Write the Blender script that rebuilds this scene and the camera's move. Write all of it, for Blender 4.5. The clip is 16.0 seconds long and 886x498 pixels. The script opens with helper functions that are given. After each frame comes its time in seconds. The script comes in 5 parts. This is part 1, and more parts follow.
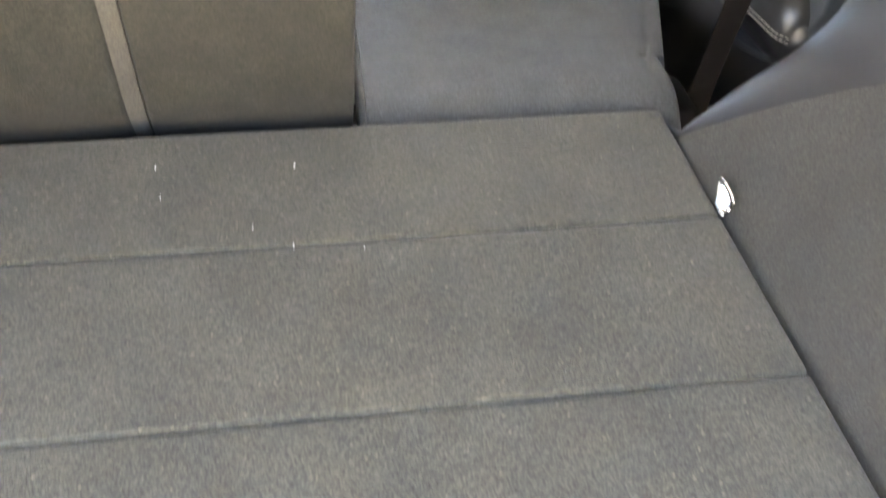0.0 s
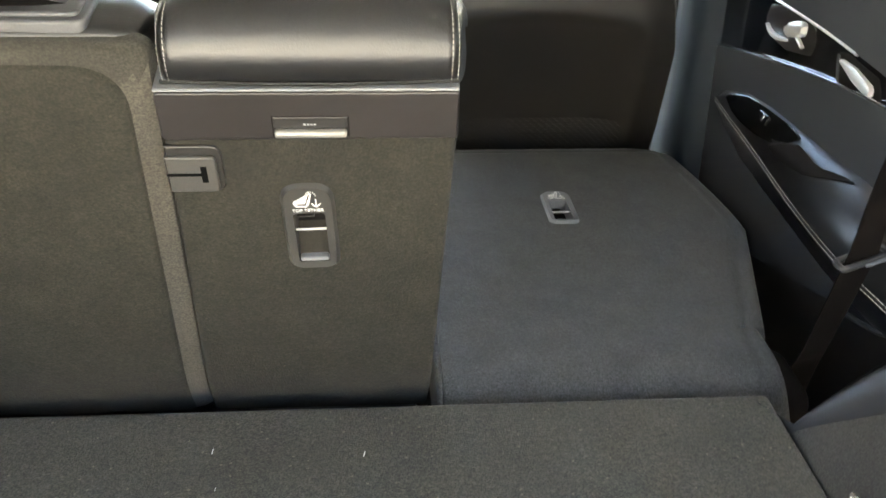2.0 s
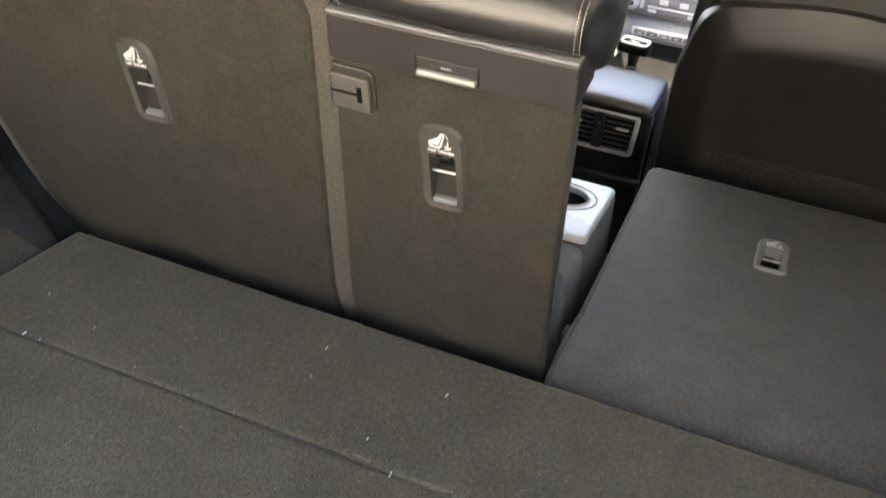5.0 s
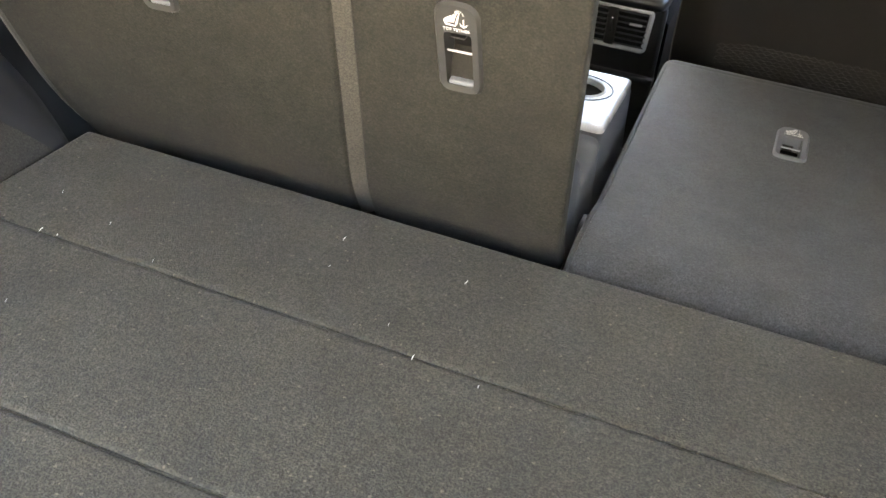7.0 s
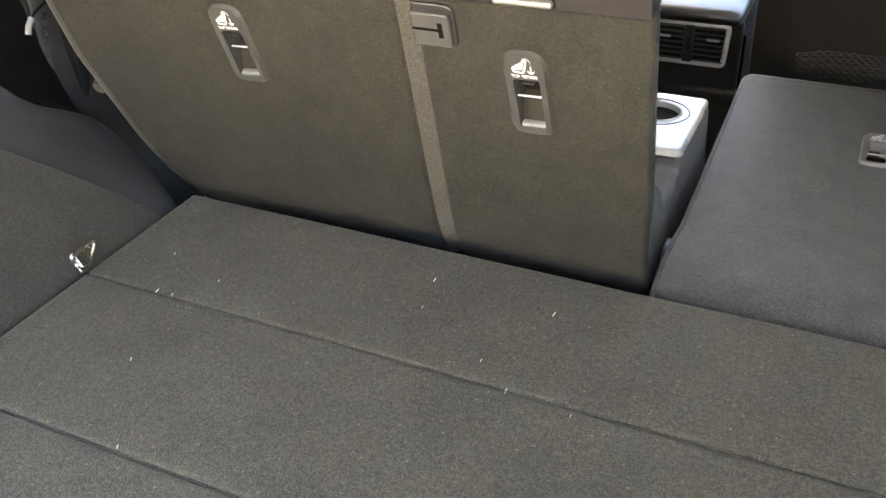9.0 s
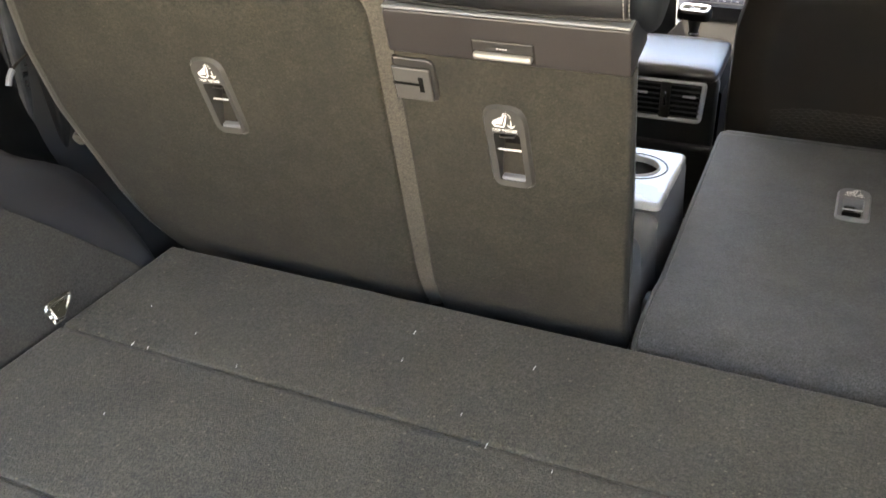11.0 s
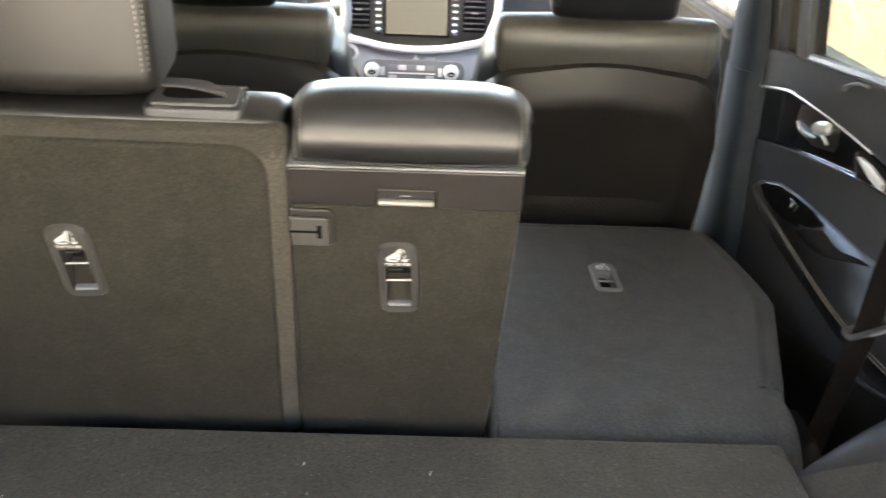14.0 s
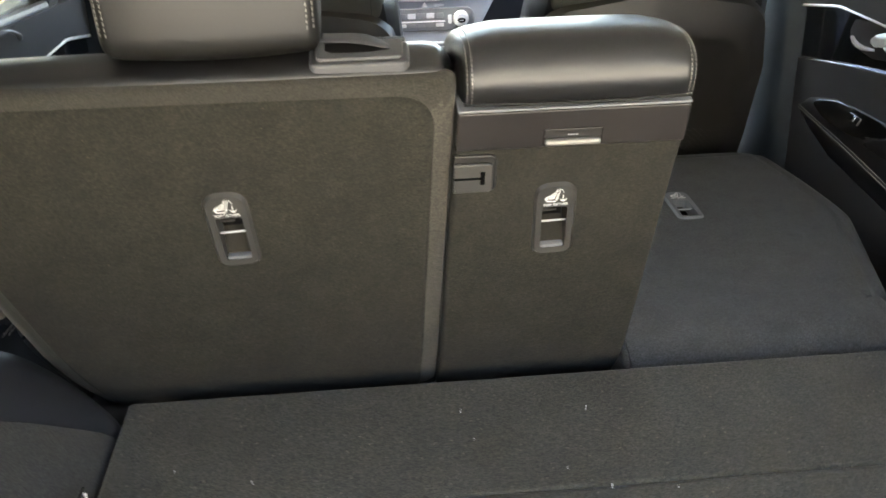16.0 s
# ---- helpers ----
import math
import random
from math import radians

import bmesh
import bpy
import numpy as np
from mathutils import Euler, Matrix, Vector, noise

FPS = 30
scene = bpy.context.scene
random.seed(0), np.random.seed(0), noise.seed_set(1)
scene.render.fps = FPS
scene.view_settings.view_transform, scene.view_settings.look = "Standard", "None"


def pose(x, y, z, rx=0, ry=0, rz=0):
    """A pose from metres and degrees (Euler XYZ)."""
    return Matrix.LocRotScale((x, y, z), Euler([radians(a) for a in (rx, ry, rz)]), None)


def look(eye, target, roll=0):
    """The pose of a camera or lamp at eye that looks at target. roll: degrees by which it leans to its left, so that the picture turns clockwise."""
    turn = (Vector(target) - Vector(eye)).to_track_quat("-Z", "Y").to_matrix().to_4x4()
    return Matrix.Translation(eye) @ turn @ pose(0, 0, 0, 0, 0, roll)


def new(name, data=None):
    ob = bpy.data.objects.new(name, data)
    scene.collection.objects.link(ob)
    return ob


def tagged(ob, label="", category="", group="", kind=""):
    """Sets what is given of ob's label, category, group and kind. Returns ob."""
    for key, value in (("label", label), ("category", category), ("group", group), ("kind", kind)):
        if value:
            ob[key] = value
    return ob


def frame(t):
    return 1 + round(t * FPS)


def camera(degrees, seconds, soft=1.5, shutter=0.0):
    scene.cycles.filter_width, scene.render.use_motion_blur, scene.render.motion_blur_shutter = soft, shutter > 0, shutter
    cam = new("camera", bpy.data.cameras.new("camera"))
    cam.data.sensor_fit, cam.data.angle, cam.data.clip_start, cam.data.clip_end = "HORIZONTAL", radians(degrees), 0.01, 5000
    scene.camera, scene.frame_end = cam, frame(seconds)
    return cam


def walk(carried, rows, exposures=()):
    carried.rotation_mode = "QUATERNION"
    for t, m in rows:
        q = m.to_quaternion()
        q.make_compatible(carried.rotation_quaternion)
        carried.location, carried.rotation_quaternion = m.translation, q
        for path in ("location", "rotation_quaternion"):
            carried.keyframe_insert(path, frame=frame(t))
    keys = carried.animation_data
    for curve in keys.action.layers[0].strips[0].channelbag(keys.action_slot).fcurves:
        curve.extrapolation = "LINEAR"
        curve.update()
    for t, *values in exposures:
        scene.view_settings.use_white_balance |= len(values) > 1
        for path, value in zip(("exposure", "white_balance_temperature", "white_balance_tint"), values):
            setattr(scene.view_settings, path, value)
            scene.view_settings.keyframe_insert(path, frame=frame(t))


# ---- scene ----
cam = camera(52.0, 16.0, shutter=0.5)
PATH = [
    (0, (-0.033, -1.025, 0.664), (0.204, 0.455, -0.66), 2.0),
    (0.5, (-0.048, -0.981, 0.678), (0.183, 0.636, -0.476), 0.4),
    (1, (-0.055, -0.94, 0.694), (0.088, 0.765, -0.343), -0.1),
    (1.5, (-0.069, -0.908, 0.687), (0.104, 0.814, -0.314), 0.7),
    (2, (-0.059, -0.874, 0.694), (0.091, 0.858, -0.295), 1.5),
    (2.5, (0.024, -0.879, 0.71), (-0.086, 0.888, -0.22), 0.0),
    (3, (0.128, -0.872, 0.72), (-0.139, 0.916, -0.135), -0.8),
    (3.5, (0.178, -0.852, 0.716), (-0.246, 0.912, -0.126), -1.9),
    (4, (0.182, -0.854, 0.702), (-0.183, 0.906, -0.176), -0.7),
    (4.5, (0.186, -0.894, 0.696), (-0.303, 0.834, -0.186), 2.1),
    (5, (0.179, -0.92, 0.674), (-0.391, 0.726, -0.309), 6.7),
    (7.5, (0.176, -0.933, 0.634), (-0.355, 0.626, -0.501), 5.2),
    (8, (0.186, -0.937, 0.649), (-0.464, 0.592, -0.466), 0.3),
    (8.5, (0.196, -0.951, 0.677), (-0.556, 0.54, -0.425), -3.4),
    (9, (0.202, -0.954, 0.675), (-0.55, 0.543, -0.418), -2.8),
    (11.5, (0.198, -0.951, 0.673), (-0.505, 0.675, -0.256), -1.2),
    (12, (0.176, -0.89, 0.676), (-0.129, 0.892, -0.18), 0.8),
    (12.5, (0.125, -0.915, 0.688), (0.029, 0.876, -0.199), 1.9),
    (13, (0.06, -0.97, 0.749), (0.135, 0.829, -0.122), 1.7),
    (13.5, (-0.024, -1.012, 0.763), (0.088, 0.792, -0.091), 1.6),
    (14, (-0.09, -1.062, 0.769), (-0.051, 0.749, -0.079), 2.3),
    (14.5, (-0.126, -1.048, 0.748), (-0.242, 0.693, -0.229), 3.1),
    (15, (-0.121, -1.049, 0.748), (-0.416, 0.66, -0.249), -1.7),
    (15.5, (-0.211, -1.042, 0.735), (-0.207, 0.712, -0.227), 1.5),
    (16, (-0.336, -1.058, 0.759), (-0.193, 0.701, -0.183), -1.3),
]
EXPOSURES = [(0, 5.37, 7600, 13), (0.5, 5.22, 7600, 13), (1.0, 5.34, 7600, 13), (1.5, 4.7, 7600, 13), (2.0, 4.42, 7350, 8), (2.5, 4.29, 7350, 10), (3.0, 4.22, 7600, 11), (4.2, 4.29, 7600, 12), (4.5, 4.2, 7600, 13), (5.0, 4.27, 8000, 14), (7.5, 4.8, 7800, 12), (8.5, 4.81, 7800, 12), (9.0, 4.72, 7800, 12), (11.5, 4.44, 7800, 13), (12.0, 4.37, 7400, 8), (12.5, 4.22, 7400, 10), (13.0, 4.2, 7400, 11), (13.5, 4.22, 7500, 13), (14.1, 4.17, 7600, 12), (14.5, 4.06, 7600, 13), (15.0, 4.36, 7600, 13), (15.5, 4.37, 7350, 10), (16.0, 3.97, 7350, 10)]
walk(cam, [(t, look(eye, target, roll)) for t, eye, target, roll in PATH], EXPOSURES)

# ---- world and sun ----
SUN_ELEVATION, SUN_TURN = 52.0, 285.0
world = bpy.data.worlds.new("sky")
scene.world = world
world.use_nodes = True
wn = world.node_tree.nodes
sky = wn.new("ShaderNodeTexSky")
sky.sky_type, sky.sun_disc = "NISHITA", False
sky.dust_density, sky.air_density = 1.2, 0.9
sky.sun_elevation, sky.sun_rotation = radians(SUN_ELEVATION), radians(SUN_TURN)
wn["Background"].inputs["Strength"].default_value = 0.15
world.node_tree.links.new(sky.outputs["Color"], wn["Background"].inputs["Color"])
sun = new("sun", bpy.data.lights.new("sun", "SUN"))
sun.data.energy, sun.data.angle, sun.data.color = 3.2, radians(1), (1.0, 0.95, 0.86)
d = Vector((math.sin(radians(SUN_TURN)) * math.cos(radians(SUN_ELEVATION)), math.cos(radians(SUN_TURN)) * math.cos(radians(SUN_ELEVATION)), math.sin(radians(SUN_ELEVATION))))
sun.rotation_euler = d.to_track_quat("Z", "Y").to_euler()


# ---- materials ----
def material(name, base, rough=0.5, metal=0.0, grain=0.0, size=300.0, spread=0.2, blotch=0.15, blotch_size=9.0, bump=0.0, sheen=0.0, coat=0.0, flecks=0.0, pile=0.0):
    """Procedural surface: a base colour varied by fine grain and broad blotches, with bump from the grain."""
    m = bpy.data.materials.new(name)
    m.use_nodes = True
    nt = m.node_tree
    n, link = nt.nodes, nt.links.new
    b = n["Principled BSDF"]
    b.inputs["Roughness"].default_value, b.inputs["Metallic"].default_value = rough, metal
    b.inputs["Sheen Weight"].default_value, b.inputs["Coat Weight"].default_value = sheen, coat
    co = n.new("ShaderNodeTexCoord")
    fine, broad = n.new("ShaderNodeTexNoise"), n.new("ShaderNodeTexNoise")
    fine.inputs["Scale"].default_value, fine.inputs["Detail"].default_value = size, 2
    broad.inputs["Scale"].default_value, broad.inputs["Detail"].default_value = blotch_size, 4
    for t in (fine, broad):
        link(co.outputs["Object"], t.inputs["Vector"])
    lo, hi = [c * (1 - spread) for c in base], [c * (1 + spread) for c in base]
    ramp = n.new("ShaderNodeMapRange")
    ramp.inputs["From Min"].default_value, ramp.inputs["From Max"].default_value = 0.3, 0.7
    link(fine.outputs["Fac"], ramp.inputs["Value"])
    mix = n.new("ShaderNodeMix")
    mix.data_type = "RGBA"
    mix.inputs["A"].default_value, mix.inputs["B"].default_value = (*lo, 1), (*hi, 1)
    link(ramp.outputs["Result"], mix.inputs["Factor"])
    scale = n.new("ShaderNodeMapRange")
    scale.inputs["From Min"].default_value, scale.inputs["From Max"].default_value = 0.3, 0.7
    scale.inputs["To Min"].default_value, scale.inputs["To Max"].default_value = 1 - blotch, 1 + blotch
    link(broad.outputs["Fac"], scale.inputs["Value"])
    mul = n.new("ShaderNodeVectorMath")
    mul.operation = "SCALE"
    link(mix.outputs["Result"], mul.inputs[0])
    link(scale.outputs["Result"], mul.inputs["Scale"])
    colour = mul.outputs["Vector"]
    if pile:
        tuft = n.new("ShaderNodeTexNoise")
        tuft.inputs["Scale"].default_value, tuft.inputs["Detail"].default_value, tuft.inputs["Roughness"].default_value = 170, 4, 0.7
        link(co.outputs["Object"], tuft.inputs["Vector"])
        shade = n.new("ShaderNodeMapRange")
        shade.inputs["From Min"].default_value, shade.inputs["From Max"].default_value = 0.3, 0.7
        shade.inputs["To Min"].default_value, shade.inputs["To Max"].default_value = 1 - pile, 1 + pile
        link(tuft.outputs["Fac"], shade.inputs["Value"])
        mul2 = n.new("ShaderNodeVectorMath")
        mul2.operation = "SCALE"
        link(colour, mul2.inputs[0])
        link(shade.outputs["Result"], mul2.inputs["Scale"])
        colour = mul2.outputs["Vector"]
    if flecks:
        spot = n.new("ShaderNodeTexVoronoi")
        spot.inputs["Scale"].default_value = 420
        link(co.outputs["Object"], spot.inputs["Vector"])
        near = n.new("ShaderNodeMath")
        near.operation, near.inputs[1].default_value = "GREATER_THAN", 1 - flecks
        link(spot.outputs["Color"], near.inputs[0])
        add = n.new("ShaderNodeMix")
        add.data_type = "RGBA"
        add.inputs["B"].default_value = (base[0] * 2.6, base[1] * 2.5, base[2] * 2.3, 1)
        link(near.outputs["Value"], add.inputs["Factor"])
        link(colour, add.inputs["A"])
        colour = add.outputs["Result"]
    link(colour, b.inputs["Base Color"])
    if grain:
        r2 = n.new("ShaderNodeMapRange")
        r2.inputs["To Min"].default_value, r2.inputs["To Max"].default_value = max(rough - grain, 0.02), min(rough + grain, 1)
        link(broad.outputs["Fac"], r2.inputs["Value"])
        link(r2.outputs["Result"], b.inputs["Roughness"])
    if bump:
        bp = n.new("ShaderNodeBump")
        bp.inputs["Strength"].default_value, bp.inputs["Distance"].default_value = bump, 0.0015
        link(fine.outputs["Fac"], bp.inputs["Height"])
        link(bp.outputs["Normal"], b.inputs["Normal"])
    return m


def shine(m, ior):
    m.node_tree.nodes["Principled BSDF"].inputs["IOR"].default_value = ior
    return m


def glass(name, tint=(0.93, 0.96, 0.95)):
    m = bpy.data.materials.new(name)
    m.use_nodes = True
    b = m.node_tree.nodes["Principled BSDF"]
    b.inputs["Base Color"].default_value, b.inputs["Roughness"].default_value = (*tint, 1), 0.0
    b.inputs["Transmission Weight"].default_value, b.inputs["IOR"].default_value = 1.0, 1.45
    return m


CARPET = material("floor_carpet", (0.0488, 0.0466, 0.0358), 0.95, size=430, spread=0.56, blotch=0.16, blotch_size=14, bump=0.75, sheen=0.12, flecks=0.06, pile=0.42)
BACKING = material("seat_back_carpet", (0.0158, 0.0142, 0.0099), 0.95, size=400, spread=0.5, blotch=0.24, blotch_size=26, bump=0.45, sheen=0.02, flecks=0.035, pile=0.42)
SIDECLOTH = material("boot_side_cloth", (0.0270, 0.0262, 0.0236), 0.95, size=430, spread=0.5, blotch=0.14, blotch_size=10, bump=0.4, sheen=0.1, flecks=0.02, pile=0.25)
EDGE = material("pressed_carpet_edge", (0.046, 0.0417, 0.0334), 0.9, size=480, spread=0.45, blotch=0.12, blotch_size=20, bump=0.4, sheen=0.1, pile=0.2)
# seat carpet again, bluer and lighter for the cool light on the folded back
COOLCARPET = material("cool_lit_seat_carpet", (0.0435, 0.0461, 0.0475), 0.66, size=480, spread=0.6, blotch=0.2, blotch_size=24, bump=0.5, sheen=0.12, flecks=0.01, pile=0.34)
LEATHER = material("black_leather", (0.009, 0.009, 0.0098), 0.31, grain=0.015, size=480, spread=0.15, blotch=0.1, bump=0.12)
shine(LEATHER, 1.9)
RIM = material("pressed_carpet_rim", (0.0265, 0.0242, 0.0185), 0.9, size=480, spread=0.45, blotch=0.15, blotch_size=20, bump=0.4, sheen=0.1, pile=0.2)
SEATTRIM = material("seat_back_leatherette", (0.0075, 0.0071, 0.0062), 0.40, grain=0.06, size=420, spread=0.12, blotch=0.1, bump=0.06)
# black seat leather lightened so the upper backs look lit
LITHIDE = material("lightened_seat_leather", (0.075, 0.069, 0.054), 0.42, grain=0.06, size=420, spread=0.12, blotch=0.15, blotch_size=7, bump=0.06)
shine(LITHIDE, 1.85)
SHELL = material("seat_shell_plastic", (0.0240, 0.0212, 0.0178), 0.42, grain=0.05, size=700, spread=0.2, bump=0.12)
shine(SHELL, 1.8)
PLASTIC = material("grained_black_plastic", (0.034, 0.0345, 0.037), 0.5, grain=0.05, size=800, spread=0.2, bump=0.2)
SATIN = material("satin_dark_plastic", (0.0221, 0.0208, 0.0200), 0.34, grain=0.05, size=900, spread=0.12, bump=0.06)
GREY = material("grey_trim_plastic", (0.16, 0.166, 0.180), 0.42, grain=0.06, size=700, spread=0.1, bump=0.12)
BEZEL = material("grey_bezel_plastic", (0.0510, 0.0497, 0.0472), 0.40, grain=0.05, size=700, spread=0.1, bump=0.05)
PALE = material("pale_grey_plastic", (0.52, 0.53, 0.545), 0.28, grain=0.05, size=600, spread=0.04, blotch=0.03)
TRIM = material("charcoal_trim_plastic", (0.050, 0.052, 0.056), 0.45, grain=0.06, size=700, spread=0.1, bump=0.12)
GLOSS = material("gloss_black_panel", (0.006, 0.006, 0.006), 0.06, size=30, spread=0.1, coat=0.5)
# near-black; also laid flat where hollows would be in shade
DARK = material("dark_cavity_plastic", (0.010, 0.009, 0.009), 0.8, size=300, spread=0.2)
CHROME = material("satin_chrome", (0.75, 0.75, 0.76), 0.16, 1.0, grain=0.05, size=200, spread=0.03, blotch=0.03)
STEEL = material("bright_steel", (0.82, 0.82, 0.8), 0.12, 1.0, grain=0.05, size=200, spread=0.03, blotch=0.03)
WHITE = material("white_print", (0.85, 0.85, 0.83), 0.5, size=400, spread=0.04, blotch=0.04)
WEB = material("belt_webbing", (0.0075, 0.0058, 0.0052), 0.85, size=900, spread=0.3, bump=0.5)
THREAD = material("grey_thread", (0.26, 0.25, 0.23), 0.8, size=900, spread=0.2)
# weak glow in place of a bright reflection on the dark screen
SCREENGLOW = bpy.data.materials.new("screen_reflection_glow")
SCREENGLOW.use_nodes = True
SCREENGLOW.node_tree.nodes["Principled BSDF"].inputs["Base Color"].default_value = (0.02, 0.02, 0.02, 1)
SCREENGLOW.node_tree.nodes["Principled BSDF"].inputs["Roughness"].default_value = 0.1
SCREENGLOW.node_tree.nodes["Principled BSDF"].inputs["Emission Color"].default_value = (1.0, 0.95, 0.76, 1)
SCREENGLOW.node_tree.nodes["Principled BSDF"].inputs["Emission Strength"].default_value = 0.018
SCREEN = material("screen_glass", (0.012, 0.012, 0.012), 0.05, size=20, spread=0.1, coat=1.0)
HEADLINER = material("headliner_cloth", (0.78, 0.775, 0.75), 0.95, size=600, spread=0.1, bump=0.2)
PAINT = material("dark_car_paint", (0.05, 0.052, 0.055), 0.25, 0.3, size=60, spread=0.1, coat=1.0)
shine(LEATHER, 1.65)
shine(WEB, 1.2)
shine(SEATTRIM, 1.6)
shine(SHELL, 1.55)
shine(DARK, 1.2)
SILVER = material("silver_paint", (0.72, 0.73, 0.74), 0.30, 0.35, grain=0.04, size=300, spread=0.04, blotch=0.03)
PULL = material("satin_pull_metal", (0.30, 0.293, 0.278), 0.42, 0.5, grain=0.04, size=300, spread=0.04, blotch=0.03)
PILLAR = shine(material("pillar_trim_plastic", (0.0220, 0.0310, 0.0420), 0.46, grain=0.06, size=700, spread=0.1, bump=0.12), 1.28)
ARMPAD = shine(material("armrest_leather", (0.0085, 0.0088, 0.0100), 0.33, grain=0.05, size=480, spread=0.15, blotch=0.1, bump=0.12), 1.5)
FASCIA = material("satin_grey_fascia", (0.31, 0.331, 0.366), 0.40, grain=0.06, size=700, spread=0.06, blotch=0.06, bump=0.06)
CLIMATE = material("dark_satin_panel", (0.13, 0.135, 0.145), 0.30, grain=0.05, size=700, spread=0.06, blotch=0.06)
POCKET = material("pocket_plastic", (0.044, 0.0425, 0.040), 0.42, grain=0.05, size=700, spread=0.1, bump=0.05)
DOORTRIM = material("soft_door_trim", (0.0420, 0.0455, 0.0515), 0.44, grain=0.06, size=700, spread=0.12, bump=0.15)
PLATE = material("plum_satin_plastic", (0.0204, 0.0178, 0.0176), 0.36, grain=0.05, size=900, spread=0.12, bump=0.06)
DARKTRIM = material("dark_side_plastic", (0.0050, 0.0052, 0.0062), 0.58, grain=0.05, size=700, spread=0.15, bump=0.15)
shine(DARKTRIM, 1.30)
RELEASE = material("release_plate_plastic", (0.062, 0.064, 0.070), 0.34, grain=0.05, size=700, spread=0.1, bump=0.05)
RAMP = shine(material("pocket_floor_plastic", (0.026, 0.0235, 0.0200), 0.75, grain=0.05, size=700, spread=0.15, bump=0.1), 1.2)
SIDETRIM = material("boot_trim_plastic", (0.0200, 0.0210, 0.0245), 0.44, grain=0.05, size=700, spread=0.12, bump=0.12)
# also laid as flat shade in the seat gap, belt slot and cup
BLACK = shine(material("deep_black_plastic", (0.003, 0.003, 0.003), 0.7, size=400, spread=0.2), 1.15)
ARMSHELL = material("grey_armrest_plastic", (0.125, 0.135, 0.152), 0.38, grain=0.05, size=700, spread=0.06, blotch=0.06, bump=0.08)
PLASTER = material("brown_render", (0.24, 0.19, 0.14), 0.9, size=40, spread=0.2, blotch=0.2, blotch_size=1.5, bump=0.4)
BRICK = material("cream_render", (0.62, 0.58, 0.49), 0.9, size=40, spread=0.2, blotch=0.2, blotch_size=1.5, bump=0.4)
CONCRETE = material("pale_concrete", (0.56, 0.53, 0.46), 0.9, size=60, spread=0.12, blotch=0.12, blotch_size=0.6, bump=0.3)
GLASS = glass("car_window_glass")
PRIVACY = glass("tinted_window_glass", (0.142, 0.124, 0.088))

# ---- mesh helpers ----
BASE = {}
CX = -0.135  # the car's middle line


def thing(name, at, label, category, group="", kind=""):
    """An Empty at the base of a thing; its parts hang under it."""
    ob = new(name)
    ob.empty_display_size = 0.05
    ob.location = at
    BASE[ob.name] = Vector(at)
    return tagged(ob, label, category, group, kind)


def part(name, bm, mat, parent, label="", sharp=35):
    """Links a bmesh, given in world places, as one mesh under a thing or a part."""
    bmesh.ops.recalc_face_normals(bm, faces=bm.faces)
    limit = radians(sharp)
    for f in bm.faces:
        f.smooth = True
    for e in bm.edges:
        e.smooth = len(e.link_faces) == 2 and e.calc_face_angle(0) < limit
    base = BASE[parent.name] if parent else Vector((0, 0, 0))
    bmesh.ops.translate(bm, verts=bm.verts, vec=-base)
    me = bpy.data.meshes.new(name)
    bm.to_mesh(me)
    bm.free()
    me.materials.append(mat)
    ob = new(name, me)
    if parent:
        ob.parent = parent
    BASE[ob.name] = base
    return tagged(ob, label)


def single(name, bm, mat, label, category, kind="", group="", sharp=35):
    """A thing of one mesh, with its origin at the middle of its underside."""
    lo = [min(v.co[i] for v in bm.verts) for i in range(3)]
    hi = [max(v.co[i] for v in bm.verts) for i in range(3)]
    at = Vector(((lo[0] + hi[0]) / 2, (lo[1] + hi[1]) / 2, lo[2]))
    bmesh.ops.translate(bm, verts=bm.verts, vec=-at)
    ob = part(name, bm, mat, None, sharp=sharp)
    ob.location = at
    BASE[ob.name] = at
    return tagged(ob, label, category, group, kind)


def move(bm, m):
    bmesh.ops.transform(bm, matrix=m, verts=bm.verts)
    return bm


def mirror(bm):
    for v in bm.verts:
        v.co.x = 2 * CX - v.co.x
    return bm


def join(*bms):
    out = bmesh.new()
    for b in bms:
        me = bpy.data.meshes.new("joined")
        b.to_mesh(me)
        b.free()
        out.from_mesh(me)
        bpy.data.meshes.remove(me)
    return out


def box(x0, x1, y0, y1, z0, z1, r=0.004, seg=2):
    bm = bmesh.new()
    bmesh.ops.create_cube(bm, size=1)
    for v in bm.verts:
        v.co = Vector(((x0 + x1) / 2 + v.co.x * (x1 - x0), (y0 + y1) / 2 + v.co.y * (y1 - y0), (z0 + z1) / 2 + v.co.z * (z1 - z0)))
    if r:
        bmesh.ops.bevel(bm, geom=bm.edges[:], offset=r, segments=seg, profile=0.5, affect="EDGES")
        flats = sorted(bm.faces, key=lambda f: -f.calc_area())[:6]
        bmesh.ops.inset_individual(bm, faces=flats, thickness=min(r, 0.2 * min(x1 - x0, y1 - y0, z1 - z0)))
    return bm


def rounded(pts, r, n=5):
    """A closed outline with its corners rounded; r: one radius or one a corner."""
    out, k = [], len(pts)
    for i in range(k):
        p, a, b = Vector(pts[i]), Vector(pts[i - 1]), Vector(pts[(i + 1) % k])
        rr = r[i] if isinstance(r, (list, tuple)) else r
        u, w = (a - p).normalized(), (b - p).normalized()
        half = max(u.angle(w) / 2, 0.05)
        cut = min(rr / math.tan(half), (a - p).length * 0.48, (b - p).length * 0.48)
        s, e = p + u * cut, p + w * cut
        for j in range(n + 1):
            t = j / n
            out.append((1 - t) ** 2 * s + 2 * t * (1 - t) * p + t * t * e)
    return out


